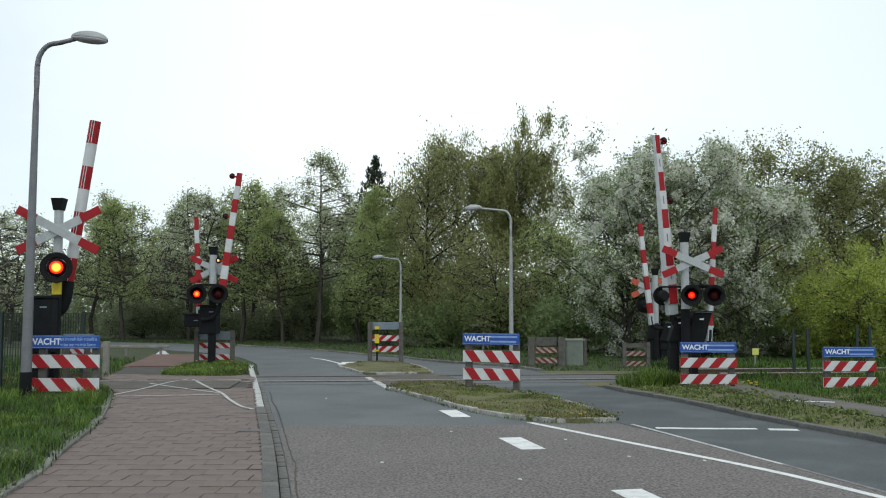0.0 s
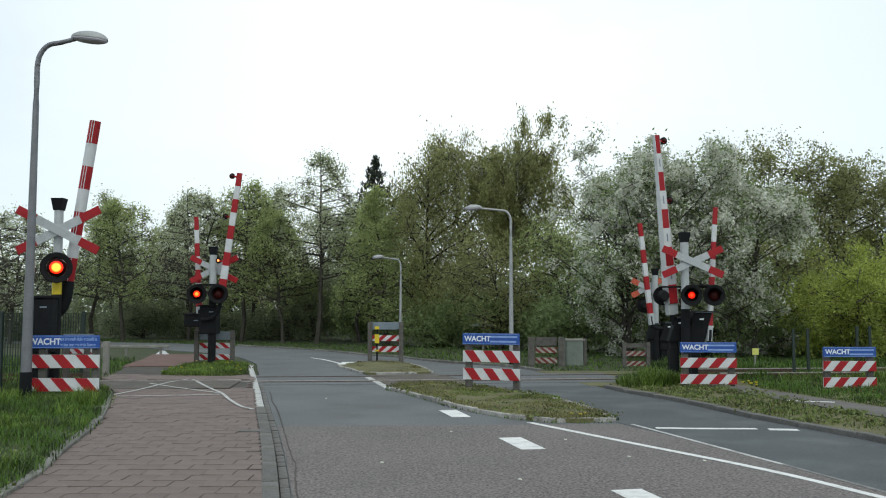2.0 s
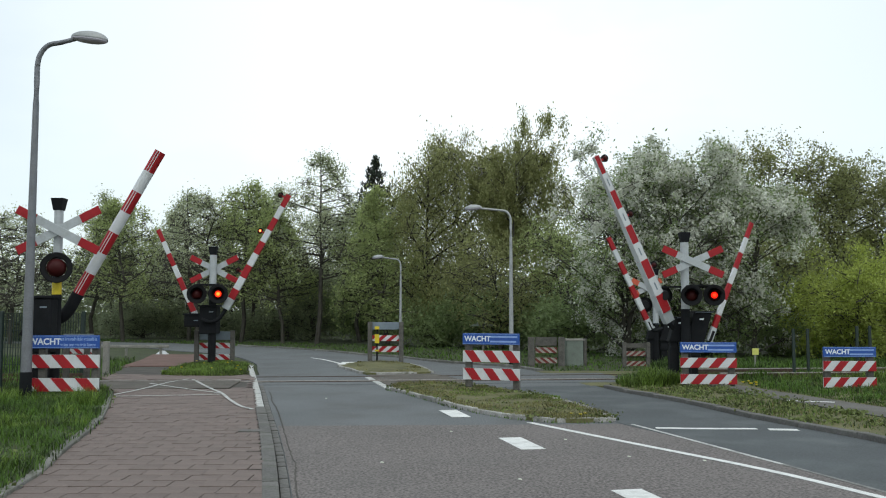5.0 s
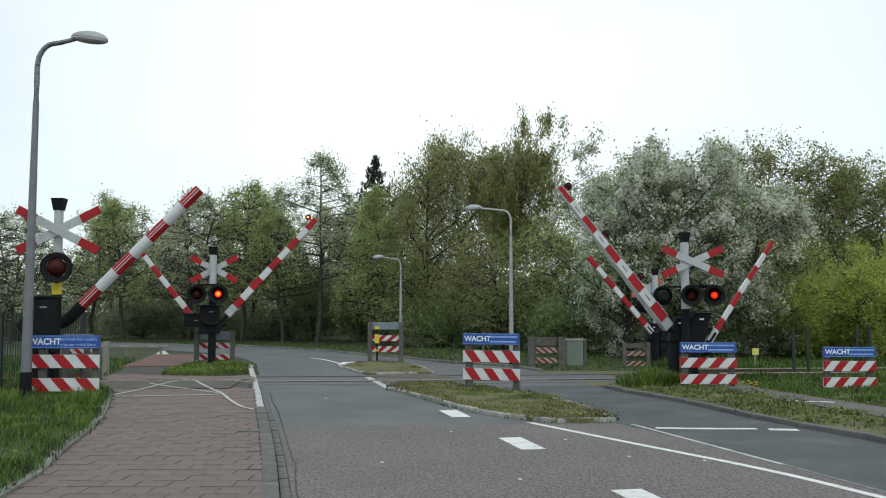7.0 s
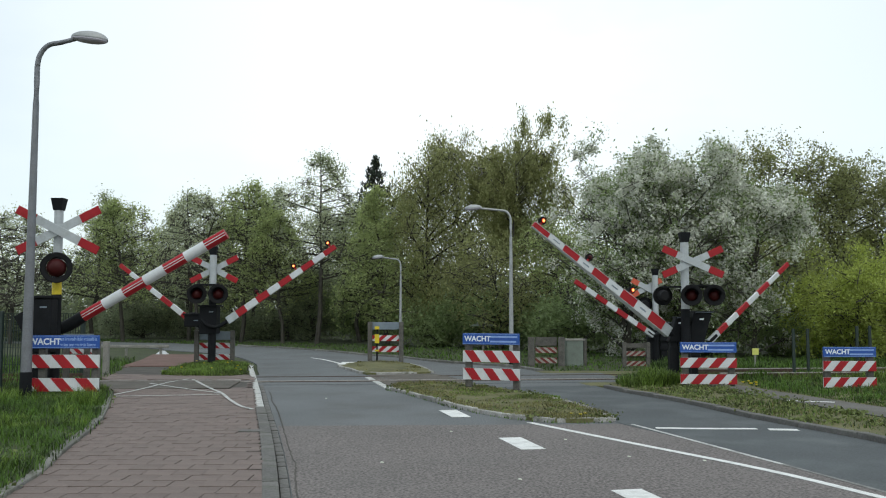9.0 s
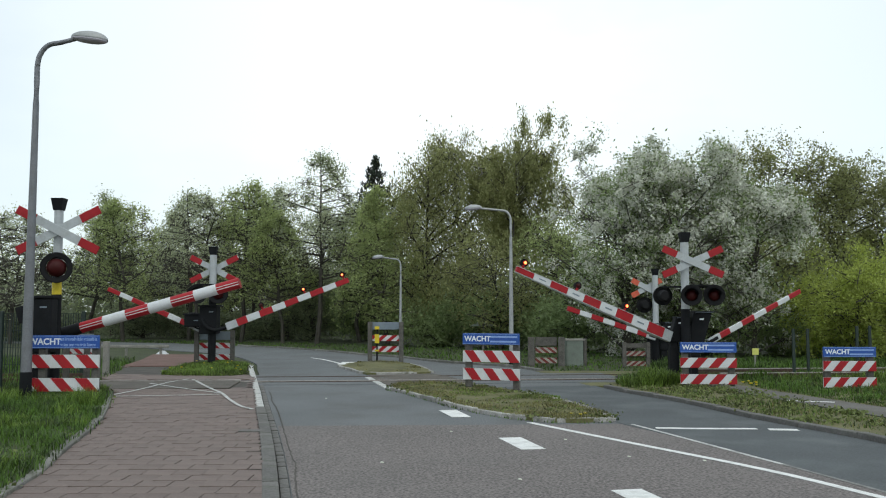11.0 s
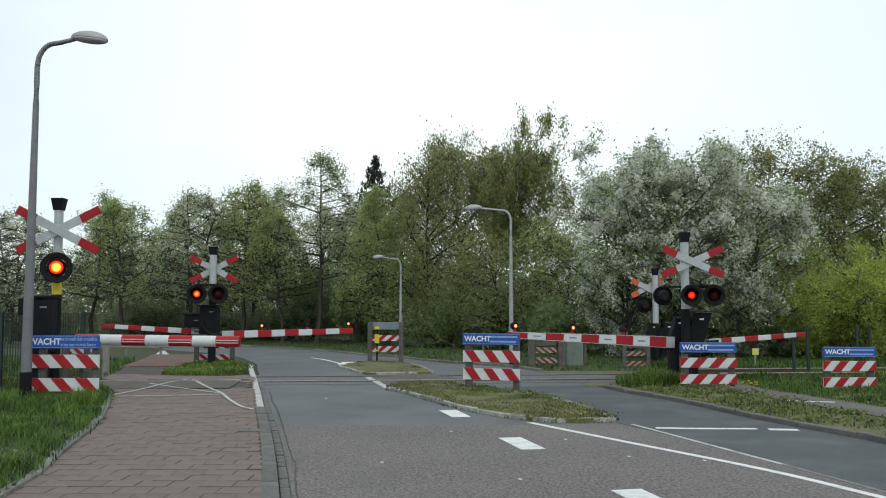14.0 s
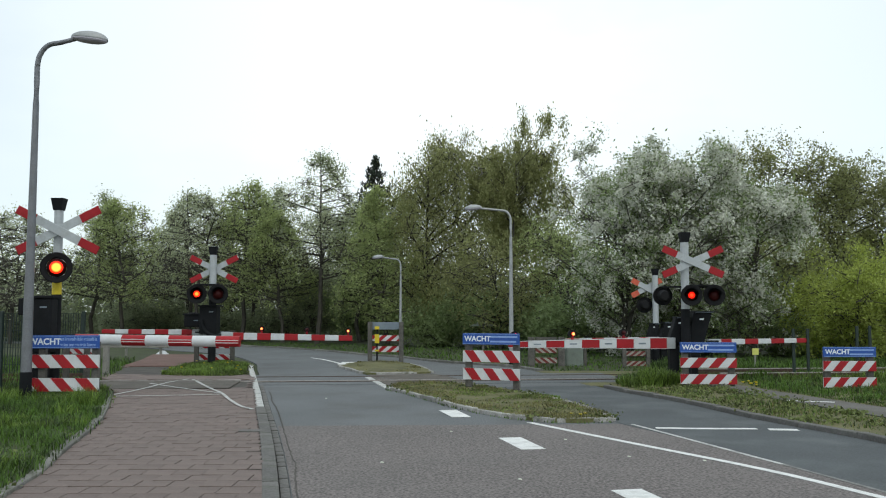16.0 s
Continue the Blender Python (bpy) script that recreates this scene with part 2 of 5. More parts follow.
def spline(points, n):
    """Catmull-Rom through a few control points."""
    P = [np.array(p, float) for p in points]
    P = [2 * P[0] - P[1]] + P + [2 * P[-1] - P[-2]]
    out = []
    for i in range(1, len(P) - 2):
        a, b, c, d = P[i - 1:i + 3]
        for t in np.linspace(0, 1, n, endpoint=False):
            out.append(0.5 * (2 * b + (c - a) * t + (2 * a - 5 * b + 4 * c - d) * t * t + (3 * b - a - 3 * c + d) * t ** 3))
    out.append(P[-2])
    return np.array(out)


def resample(curve, n):
    s = np.r_[0, np.cumsum(np.linalg.norm(np.diff(curve, axis=0), axis=1))]
    u = np.linspace(0, s[-1], n)
    return np.stack([np.interp(u, s, curve[:, k]) for k in range(2)], 1)


def band(name, left, right, z, mat, thick=0.05, n=60, label="", kind="structure", category=""):
    """A slab between two edge lines."""
    a, b = resample(left, n), resample(right, n)
    v = [(*p, z) for p in a] + [(*p, z) for p in b] + [(*p, z - thick) for p in a] + [(*p, z - thick) for p in b]
    f = []
    for i in range(n - 1):
        f += [(i, n + i, n + i + 1, i + 1), (2 * n + i, i, i + 1, 2 * n + i + 1), (n + i, 3 * n + i, 3 * n + i + 1, n + i + 1)]
    f += [(0, 2 * n, 3 * n, n), (n - 1, 2 * n - 1, 4 * n - 1, 3 * n - 1)]
    return tagged(raw(name, v, f, mat), label, category, kind=kind)


def offset(curve, d):
    t = np.gradient(curve, axis=0)
    t /= np.linalg.norm(t, axis=1)[:, None]
    return curve + d * np.stack([t[:, 1], -t[:, 0]], 1)


def inside(poly, pts):
    x, y = pts[:, 0], pts[:, 1]
    hit = np.zeros(len(pts), bool)
    for (x0, y0), (x1, y1) in zip(poly, np.roll(poly, -1, 0)):
        c = (y0 > y) != (y1 > y)
        hit ^= c & (x < (x1 - x0) * (y - y0) / (y1 - y0 + 1e-12) + x0)
    return hit


def slab(name, outline, z, mat, thick=0.1, dome=0.0, label="", kind="structure", category=""):
    """A raised patch of ground: outline, a slightly domed and uneven top."""
    n = len(outline)
    c = outline.mean(0)
    v, f = [(*p, z - thick) for p in outline], []
    rings = (1.0, 0.93, 0.75, 0.5, 0.25)
    for s in rings:
        for p in c + (outline - c) * s:
            up = dome * (1 - s ** 3) + (0.02 * noise.noise((p[0] * 1.7, p[1] * 1.7, 0)) if s < 1 else 0)
            v.append((*p, z + up))
    v.append((*c, z + dome))
    for k in range(len(rings)):
        for i in range(n):
            j = (i + 1) % n
            f.append((k * n + i, k * n + j, (k + 1) * n + j, (k + 1) * n + i))
    last = len(rings) * n
    f += [(last + i, last + (i + 1) % n, len(v) - 1) for i in range(n)]
    return tagged(raw(name, v, f, mat), label, category, kind=kind)


rs = np.random.RandomState(7)


def blades(name, pts, z, height, width, mat, label, lean=1.1, category="grass"):
    """Many grass blades, two triangles tall each."""
    n = len(pts)
    patch = np.sin(pts[:, 0] * 2.3 + 1.7 * np.sin(pts[:, 1] * 1.9)) * np.sin(pts[:, 1] * 2.7 + 1.3 * np.sin(pts[:, 0] * 3.1))
    h = height * (0.4 + 0.8 * rs.rand(n)) * (0.85 + 0.55 * patch)
    a, l = rs.rand(n) * 6.283, lean * h * rs.rand(n)
    d, s = np.stack([np.cos(a), np.sin(a)], 1), np.stack([-np.sin(a), np.cos(a)], 1)
    w = (width * (0.6 + 0.8 * rs.rand(n)))[:, None] / 2
    zz = z if hasattr(z, "__len__") else np.full(n, z)
    base = np.c_[pts, zz - 0.01]
    va, vb = base.copy(), base.copy()
    va[:, :2] -= s * w
    vb[:, :2] += s * w
    mid = np.c_[pts + d * (l * 0.35)[:, None], zz + 0.6 * h]
    ma, mb = mid.copy(), mid.copy()
    ma[:, :2] -= s * w * 0.7
    mb[:, :2] += s * w * 0.7
    tip = np.c_[pts + d * l[:, None], zz + h]
    v = np.stack([va, vb, mb, ma, tip], 1).reshape(-1, 3)
    k = np.arange(n) * 5
    f = [q for i in k for q in ((i, i + 1, i + 2, i + 3), (i + 3, i + 2, i + 4))]
    return tagged(raw(name, v.tolist(), f, mat), label, category, kind="stuff")


def scatter(poly, n):
    lo, hi = poly.min(0), poly.max(0)
    p = lo + rs.rand(n * 3, 2) * (hi - lo)
    return p[inside(poly, p)][:n]


# ---------- the ground, road and paths ----------
TRACK_ANGLE = 5.8
TRACK = pose(0, 20.35, 0, 0, 0, TRACK_ANGLE)

ground = tagged(raw("ground", [(-700, -500, -0.03), (700, -500, -0.03), (700, 900, -0.03), (-700, 900, -0.03)], [(0, 1, 2, 3)], M["soil"]),
                "grassy verge and woodland soil reaching the horizon", "ground", kind="structure")

road_left = spline([(9, -45), (0.8, -4), (-0.2, 2), (-1.21, 7.34), (-1.88, 10.6), (-2.72, 14.35), (-3.42, 17.5), (-4.77, 23.4), (-5.57, 26.8), (-7.6, 31.8), (-10.7, 35.6), (-14.4, 39.8), (-30, 50)], 8)
road_right = spline([(18, -45), (7.2, -4), (6.2, 2), (5.3, 8), (4.94, 10.45), (4.52, 11.9), (4.2, 13.2), (4.0, 14.5), (3.75, 15.5), (3.3, 16.9), (3.05, 18.5), (2.8, 20.4), (2.5, 22.3), (1.77, 24.6), (-0.07, 26.8), (-1.56, 29.85), (-2.8, 31.4), (-4.6, 34.6), (-7.2, 37.9), (-9.7, 40.4), (-13, 43.4), (-16.4, 45), (-33, 55)], 8)
band("road", road_left, road_right, 0.0, M["asphalt"], 0.05, 120, "two-lane grey asphalt road bending away behind the level crossing", category="road")

lane_a = spline([(13.2, -45), (5.6, -3), (4.6, 3), (3.63, 7.54), (2.95, 10.27), (2.3, 12.4), (2.3, 13.4), (1.75, 15.6), (0.7, 17.9)], 8)
lane_b = road_right[road_right[:, 1] < 18.6]
band("lane_surface", lane_a, lane_b, 0.0035, M["asphalt_dark"], 0.003, 80, "darker smooth asphalt of the outgoing lane", category="road")
line_b = spline([(13, -45), (5.6, -3), (4.6, 3), (3.63, 7.54), (3.44, 8.39), (2.95, 10.27), (2.35, 12.1)], 8)
coarse_left = spline([(9.1, -45), (0.8, -4), (-0.2, 2), (-1.2, 7.34), (-1.87, 10.6), (-2.15, 11.9)], 8)
band("road_surface_coarse", coarse_left, line_b, 0.005, M["asphalt_coarse"], 0.004, 60, "older brownish coarse asphalt with visible stone", category="road")


def paint(name, pts, width, label, z=0.0095, mat="road_paint"):
    c = spline(pts, 6)
    return band(name, offset(c, -width / 2), offset(c, width / 2), z, M[mat], 0.003, max(12, len(c)), label, category="road marking")


paint("lane_line", [(1.16, 12.24), (2.05, 10.49), (3.01, 8.63), (3.5, 7.34), (4.4, 4.8)], 0.09, "solid white centre line of the road")
paint("edge_line", [(2.49, 12.06), (2.95, 10.27), (3.3, 8.9)], 0.05, "thin worn white line along the asphalt seam", mat="road_paint_worn")
paint("edge_line_worn", [(3.3, 8.9), (3.63, 7.54), (4.2, 5)], 0.05, "almost worn-off line along the asphalt seam", mat="faint_paint")
paint("stop_line", [(2.72, 11.68), (3.3, 11.62), (3.98, 11.6)], 0.12, "white stop line before the barrier", 0.008)
paint("stop_line_end", [(4.11, 11.54), (4.46, 11.49)], 0.16, "short end of the white stop line", 0.008)
for x, y in ((0.165, 13.33), (0.88, 10.33), (1.62, 7.2), (2.3, 4.2)):
    b = bmesh.new()
    box(b, 0, 0, 0.007, 0.27, 0.92, 0.004, m=Matrix.Shear("XZ", 4, (0, 0)) @ pose(x, y, 0, 0, 0, 12))
    tagged(part("lane_block", b, M["road_paint"]), "white rectangular lane block painted on asphalt", "road marking", "lane blocks", "structure")
paint("give_way_line", [(-2.85, 25.6), (-3.05, 26.5), (-3.7, 28.4), (-4.25, 29.5)], 0.09, "white line along the far median tip", 0.0045)
tagged(part("median_tip_paint", block(-2.66, 25.1, 0.076, 0.34, 1.1, 0.012, m=pose(0, 0, 0)), M["road_paint"]), "white painted tip of the far median", "road marking", kind="structure")

path_left = spline([(5.5, -45), (-2.2, -4), (-2.9, 3), (-3.25, 6), (-3.45, 7.5), (-3.57, 8.2), (-3.89, 9.44), (-4.23, 10.97), (-4.63, 12.5), (-5.54, 15.26), (-6.2, 17.2), (-7.4, 20.1), (-8.4, 23.4), (-9.1, 27.4), (-9.9, 31)], 8)
path_right = spline([(8.2, -45), (0.5, -4), (-0.45, 3), (-1.1, 6), (-1.47, 7.61), (-1.87, 9.36), (-2.24, 11.07), (-2.97, 14.35), (-3.66, 17.47), (-4.5, 20.9), (-6.3, 21.6), (-6.95, 24), (-7.4, 27.4), (-8.3, 31)], 8)
band("footpath", path_left, path_right, 0.022, M["joint"], 0.05, 80, "sandy bed under the footpath tiles", category="path")
far_l, far_r = path_left[path_left[:, 1] > 24.2], path_right[path_right[:, 1] > 24.2]
band("cycle_path", far_l, far_r, 0.05, M["red_asphalt"], 0.05, 20, "reddish asphalt path beyond the crossing", category="path")


def kerb_stones(curve, width, height, z, mat, parent_name, label, length=1.0, gap=0.015):
    """A row of kerb stones, each its own piece, on a line."""
    c = resample(curve, max(2, int(np.linalg.norm(np.diff(curve, axis=0), axis=1).sum() / length) + 1))
    holder = tagged(new(parent_name), label, "kerb", kind="structure")
    mesh = None
    for p, q in zip(c, c[1:]):
        d = q - p
        L = np.linalg.norm(d)
        m = pose((p[0] + q[0]) / 2, (p[1] + q[1]) / 2, z + rs.uniform(-0.006, 0.006), rs.uniform(-0.6, 0.6), rs.uniform(-1, 1), math.degrees(math.atan2(d[1], d[0])))
        if mesh is None:
            ob = part("kerb_stone", block(0, 0, height / 2 - 0.1, L - gap, width, height + 0.2, 0.015), mat, holder, m=m)
            mesh = ob.data
        else:
            ob = new("kerb_stone", mesh)
            ob.parent, ob.matrix_basis = holder, m
    return holder


pl = path_left[(path_left[:, 1] > 4) & (path_left[:, 1] < 16.6)]
kerb_stones(offset(pl, -0.06), 0.11, 0.075, 0, M["kerb"], "kerb_path", "weathered narrow concrete edging between path and grass")
kl = road_left[(road_left[:, 1] > 2) & (road_left[:, 1] < 14.3)]
kerb_stones(offset(kl, -0.165), 0.14, 0.055, 0, M["kerb_dark"], "kerb_road", "low grey concrete kerb between footpath and road")
kg = road_left[(road_left[:, 1] > 2) & (road_left[:, 1] < 20)]
kerb_stones(offset(kg, -0.045), 0.085, 0.012, 0, M["kerb_dark"], "gutter", "dark brick gutter along the road", 0.22, 0.02)
kw = road_left[(road_left[:, 1] > 13.6) & (road_left[:, 1] < 25.5)]
kerb_stones(offset(kw, -0.16), 0.13, 0.03, 0, M["road_paint_worn"], "kerb_white", "kerb painted white at the crossing", 0.8)
kr = road_right[(road_right[:, 1] > 3) & (road_right[:, 1] < 18)]
kerb_stones(offset(kr, 0.07), 0.13, 0.07, 0, M["kerb_dark"], "kerb_verge", "dark grey kerb along the outgoing lane")
kr = road_right[(road_right[:, 1] > 22.6) & (road_right[:, 1] < 40)]
kerb_stones(offset(kr, 0.09), 0.14, 0.06, 0, M["kerb"], "kerb_bend", "low kerb along the outer bend")

# median islands
island_near = spline([(2.3, 12.4), (1.73, 12.25), (1.28, 12.45), (0.93, 12.82), (0.55, 13.5), (0.18, 14.3), (-0.18, 15.35), (-0.72, 16.8), (-1.0, 17.5), (-0.8, 18.4), (0.0, 18.6), (0.7, 17.9), (1.3, 16.6), (1.75, 15.6), (2.05, 14.4), (2.3, 13.0), (2.3, 12.4)], 6)[:-1]
island_far = spline([(-2.72, 24.3), (-2.27, 23.0), (-1.85, 21.6), (-1.7, 21.45), (-1.1, 21.6), (-0.45, 21.75), (-0.3, 21.95), (-0.5, 23.6), (-1.03, 25.7), (-1.8, 26.4), (-2.6, 26.1), (-2.86, 25.3), (-2.72, 24.3)], 6)[:-1]
slab("median_near", island_near, 0.055, M["dry_soil"], 0.12, 0.02, "median island with dry mossy grass", category="median")
slab("median_far", island_far, 0.055, M["dry_soil"], 0.12, 0.05, "far median island with dry grass", category="median")
kerb_stones(np.vstack([island_near, island_near[:1]]), 0.11, 0.06, 0, M["kerb_pale"], "kerb_median", "pale weathered kerb round the near median", 0.8)
kerb_stones(np.vstack([island_far, island_far[:1]]), 0.12, 0.06, 0, M["kerb_pale"], "kerb_median_far", "pale weathered kerb round the far median", 0.8)
island_path = spline([(-6.5, 20.9), (-5.5, 20.6), (-4.65, 20.9), (-4.95, 22.9), (-5.5, 25.4), (-6.4, 26.2), (-7.0, 25.2), (-6.75, 23), (-6.5, 20.9)], 6)[:-1]
slab("verge_island", island_path, 0.04, M["soil"], 0.1, 0.04, "small grassy island between path and road", category="verge")
crossing_gap = spline([(-1.05, 17.7), (-1.7, 20.6)], 6)
# painted flush stones of the median in the crossing
kerb_stones(crossing_gap, 0.14, 0.02, 0, M["road_paint_worn"], "kerb_flush", "flush white stones across the crossing", 0.5)

# verges
verge_left = np.vstack([offset(path_left, -0.1)[(path_left[:, 1] < 16.8) & (path_left[:, 1] > 1)], [(-6.6, 17.0), (-30, 13.0), (-30, 3)]])
slab("verge_left", verge_left, 0.08, M["soil"], 0.12, 0.0, "grass verge beside the footpath", category="verge")
rr = offset(road_right, 0.16)
verge_right = np.vstack([rr[(rr[:, 1] > 1) & (rr[:, 1] < 17.8)], [(3.4, 18.6), (5.0, 19.2), (30, 25), (30, 1)]])
slab("verge_right", verge_right, 0.04, M["dry_soil"], 0.12, 0.0, "grass verge with weeds beside the outgoing lane", category="verge")
foot_a = spline([(3.9, 20.6), (4.9, 19.3), (5.2, 17.8), (5.32, 16.3), (5.65, 14.4), (6.05, 12.4), (6.8, 9)], 8)
foot_b = spline([(4.8, 21.2), (5.5, 19.7), (5.75, 18.6), (5.85, 17.6), (6.2, 15.7), (6.67, 13.65), (7.9, 9)], 8)
band("footpath_verge", foot_a, foot_b, 0.055, M["path_sand"], 0.05, 40, "narrow sandy grey path through the verge", category="path")
paint("path_stop_line", [(5.55, 14.75), (6.2, 14.45)], 0.11, "short white stop line on the verge path", 0.061)

apron = np.array([(2.95, 18.3), (3.6, 18.45), (5.3, 19.1), (5.6, 22.9), (2.3, 23.0), (2.7, 20.6)])
slab("crossing_apron", apron, 0.002, M["dry_soil"], 0.04, 0.0, "bare brown soil beside the crossing", category="soil")
cr = resample(offset(road_left, 0.06)[(road_left[:, 1] > 6.5) & (road_left[:, 1] < 17)], 120)
wob = np.cumsum(rs.normal(0, 0.006, 120))
wob = wob - np.linspace(0, wob[-1], 120) + rs.normal(0, 0.004, 120)
cr = cr + np.stack([np.clip(wob, -0.05, 0.05), np.zeros(120)], 1)
band("asphalt_crack", cr, offset(cr, 0.016), 0.0075, M["joint"], 0.002, 120, "dark crack along the edge of the asphalt", category="crack")
tagged(part("drain_cover", block(-2.33, 11.05, 0.045, 0.26, 0.14, 0.03, 0.004), M["kerb_dark"]), "small dark drain cover in the footpath", "drain cover", kind="structure")

# ---------- the railway ----------
b = bmesh.new()
box(b, 0, 0, 0.002, 8.6, 2.9, 0.012, m=TRACK @ pose(-0.3, 0, 0))
tagged(part("crossing_deck", b, M["asphalt"]), "dark asphalt strip between the rails of the crossing", "level crossing", kind="structure")
deck = np.array([(-1.1, 18.3), (-0.5, 18.5), (0.4, 18.45), (0.75, 18.3), (0.45, 19.6), (0.1, 21.0), (-0.3, 21.85), (-1.75, 21.45), (-1.62, 20.6)])
slab("median_deck", deck, 0.016, M["panel"], 0.05, 0.0, "brown weathered crossing panels between the medians", category="level crossing")
b = bmesh.new()
box(b, 0, 0, 0.012, 3.0, 1.75, 0.075, m=TRACK @ pose(-5.85, -1.72, 0))
tagged(part("path_deck", b, M["panel"]), "dark crossing panels on the footpath", "level crossing", kind="structure")
for name, x0, x1 in (("ballast_west", -60, -7.9), ("ballast_east", 5.9, 70)):
    b = bmesh.new()
    box(b, (x0 + x1) / 2, 0, -0.1, x1 - x0, 3.2, 0.2, m=TRACK)
    tagged(part(name, b, M["ballast"]), "brown stone ballast of the railway track", "ballast", kind="structure")
for y in (-0.75, 0.75):
    b = bmesh.new()
    box(b, -1.0, y, 0.012, 13.8, 0.07, 0.016, m=TRACK)
    box(b, -34, y, 0.06, 52, 0.05, 0.13, m=TRACK)
    box(b, 38.2, y, 0.06, 64.2, 0.05, 0.13, m=TRACK)
    box(b, 38.2, y, 0.008, 64.2, 0.14, 0.02, m=TRACK)
    rl = tagged(part("rail", b, M["rust"]), "rust-brown steel rail of a single track", "rail", "rails", "structure")
    b = bmesh.new()
    if y < 0:
        box(b, -1.9, y, 0.03, 12.0, 0.06, 0.016, m=TRACK)
        box(b, -5.85, y, 0.055, 3.0, 0.06, 0.03, m=TRACK)
    box(b, 38.2, y, 0.13, 64.2, 0.065, 0.02, m=TRACK)
    part("rail_head", b, M["rail"], rl, "worn bright rail head")

# white edge lines of the footpath crossing
for pts in ([(-5.7, 15.5), (-4.8, 15.65), (-3.87, 15.9)], [(-5.72, 15.58), (-5.61, 16.97), (-5.6, 18.5), (-5.45, 19.5)], [(-5.88, 18.3), (-4.85, 17.1), (-3.92, 16.1)],
            [(-5.32, 19.4), (-4.4, 17.2), (-3.94, 16.2), (-3.5, 14.96), (-3.1, 13.95), (-2.8, 13.45)]):
    paint("cross_line", pts, 0.055, "worn white line on the footpath at the crossing", 0.0585, "road_paint_worn")


# ---------- barrier fences with warning sign ----------
def slanted_bands(parent, width, height, n, lean, z, y, red="red"):
    """Slanted red bands across a white board, each clipped to the board."""
    step = width / n
    for k in range(-2, n + 2):
        x0 = -width / 2 + (k + 0.5) * step
        quad = [(x0, z - height / 2), (x0 + step / 2, z - height / 2), (x0 + step / 2 + lean, z + height / 2), (x0 + lean, z + height / 2)]
        for axis, sign, lim in ((0, 1, -width / 2), (0, -1, -width / 2)):
            res = []
            for p, q in zip(quad, quad[1:] + quad[:1]):
                dp, dq = sign * p[0] - lim, sign * q[0] - lim
                if dp >= 0:
                    res.append(p)
                if dp * dq < 0:
                    t = dp / (dp - dq)
                    res.append((p[0] + t * (q[0] - p[0]), p[1] + t * (q[1] - p[1])))
            quad = res
            if len(quad) < 3:
                break
        if len(quad) < 3:
            continue
        m = len(quad)
        v = [(a, y, c) for a, c in quad] + [(a, y + 0.004, c) for a, c in quad]
        f = [tuple(range(m)), tuple(range(2 * m - 1, m - 1, -1))] + [(i, m + i, m + (i + 1) % m, (i + 1) % m) for i in range(m)]
        raw("red_band", v, f, M[red], parent)


def text_mesh(name, body, size, parent, mat, m):
    c = bpy.data.curves.new(name, "FONT")
    c.body, c.size, c.extrude, c.align_y, c.offset = body, size, 0.001, "CENTER", size * 0.03
    tmp = new("tmp_text", c)
    bpy.context.view_layer.update()
    me = bpy.data.meshes.new_from_object(tmp.evaluated_get(bpy.context.evaluated_depsgraph_get()))
    bpy.data.objects.remove(tmp)
    me.name = name
    me.materials.clear()
    me.materials.append(mat)
    ob = new(name, me)
    ob.parent, ob.matrix_basis = parent, m
    return ob


def warning_fence(m, width, board, sign_h, sign_z, z1, z2, lean, label, posts=(-0.4, 0.4), front=True, post_w=0.12, bands=3, post_h=None, print_lines=None, worn=False):
    """Two red and white boards on posts with a blue warning sign above them; seen from the back the sign is grey."""
    f = tagged(new("warning_fence"), label, "barrier fence", "warning fences at the crossing")
    f.matrix_basis = m
    top = post_h or sign_z
    for x in posts:
        part("post", block(x * width, 0.08 if front else 0, top / 2 - 0.15, post_w, 0.1, top + 0.3, 0.012), M["wood_post"], f)
    for z in (z1, z2):
        bd = part("striped_board", block(0, 0 if front else 0.07, z, width, 0.03, board, 0.004), M["worn_white" if worn else "white"], f, "white board with slanted red bands")
        slanted_bands(bd, width, board, bands, lean, z, -0.0195 if front else 0.05, "worn_red" if worn else "red")
    s = part("sign", block(0, -0.012 if front else 0.08, sign_z, width, 0.03, sign_h, 0.006), M["blue" if front else "wood_post" if worn else "sign_back"], f, "blue enamel warning sign" if front else "grey back of a sign")
    if front:
        for zz in (-1, 1):
            part("border", block(0, -0.029, sign_z + zz * (sign_h / 2 - 0.014), width - 0.03, 0.004, 0.006), M["sign_pale"], s)
        text_mesh("lettering", "WACHT", sign_h * 0.66, s, M["sign_white"], pose(-width / 2 + 0.04, -0.029, sign_z, 90, 0, 0))
        x0, x1 = -width / 2 + 0.04 + sign_h * 2.42, width / 2 - 0.04
        for k, zz in enumerate((0.2, -0.22)):
            L = (x1 - x0) * (1.0 if k == 0 else 0.96)
            if print_lines:
                ob = text_mesh("small_print", print_lines[k], sign_h * 0.34, s, M["sign_pale"], pose(x0, -0.029, sign_z + zz * sign_h, 90, 0, 0))
                ob.scale = (L / max(c[0] for c in ob.bound_box), 1, 1)
                continue
            part("small_print", block(x0 + L / 2, -0.0285, sign_z + zz * sign_h, L, 0.003, sign_h * 0.15), M["sign_pale"], s)
    return f


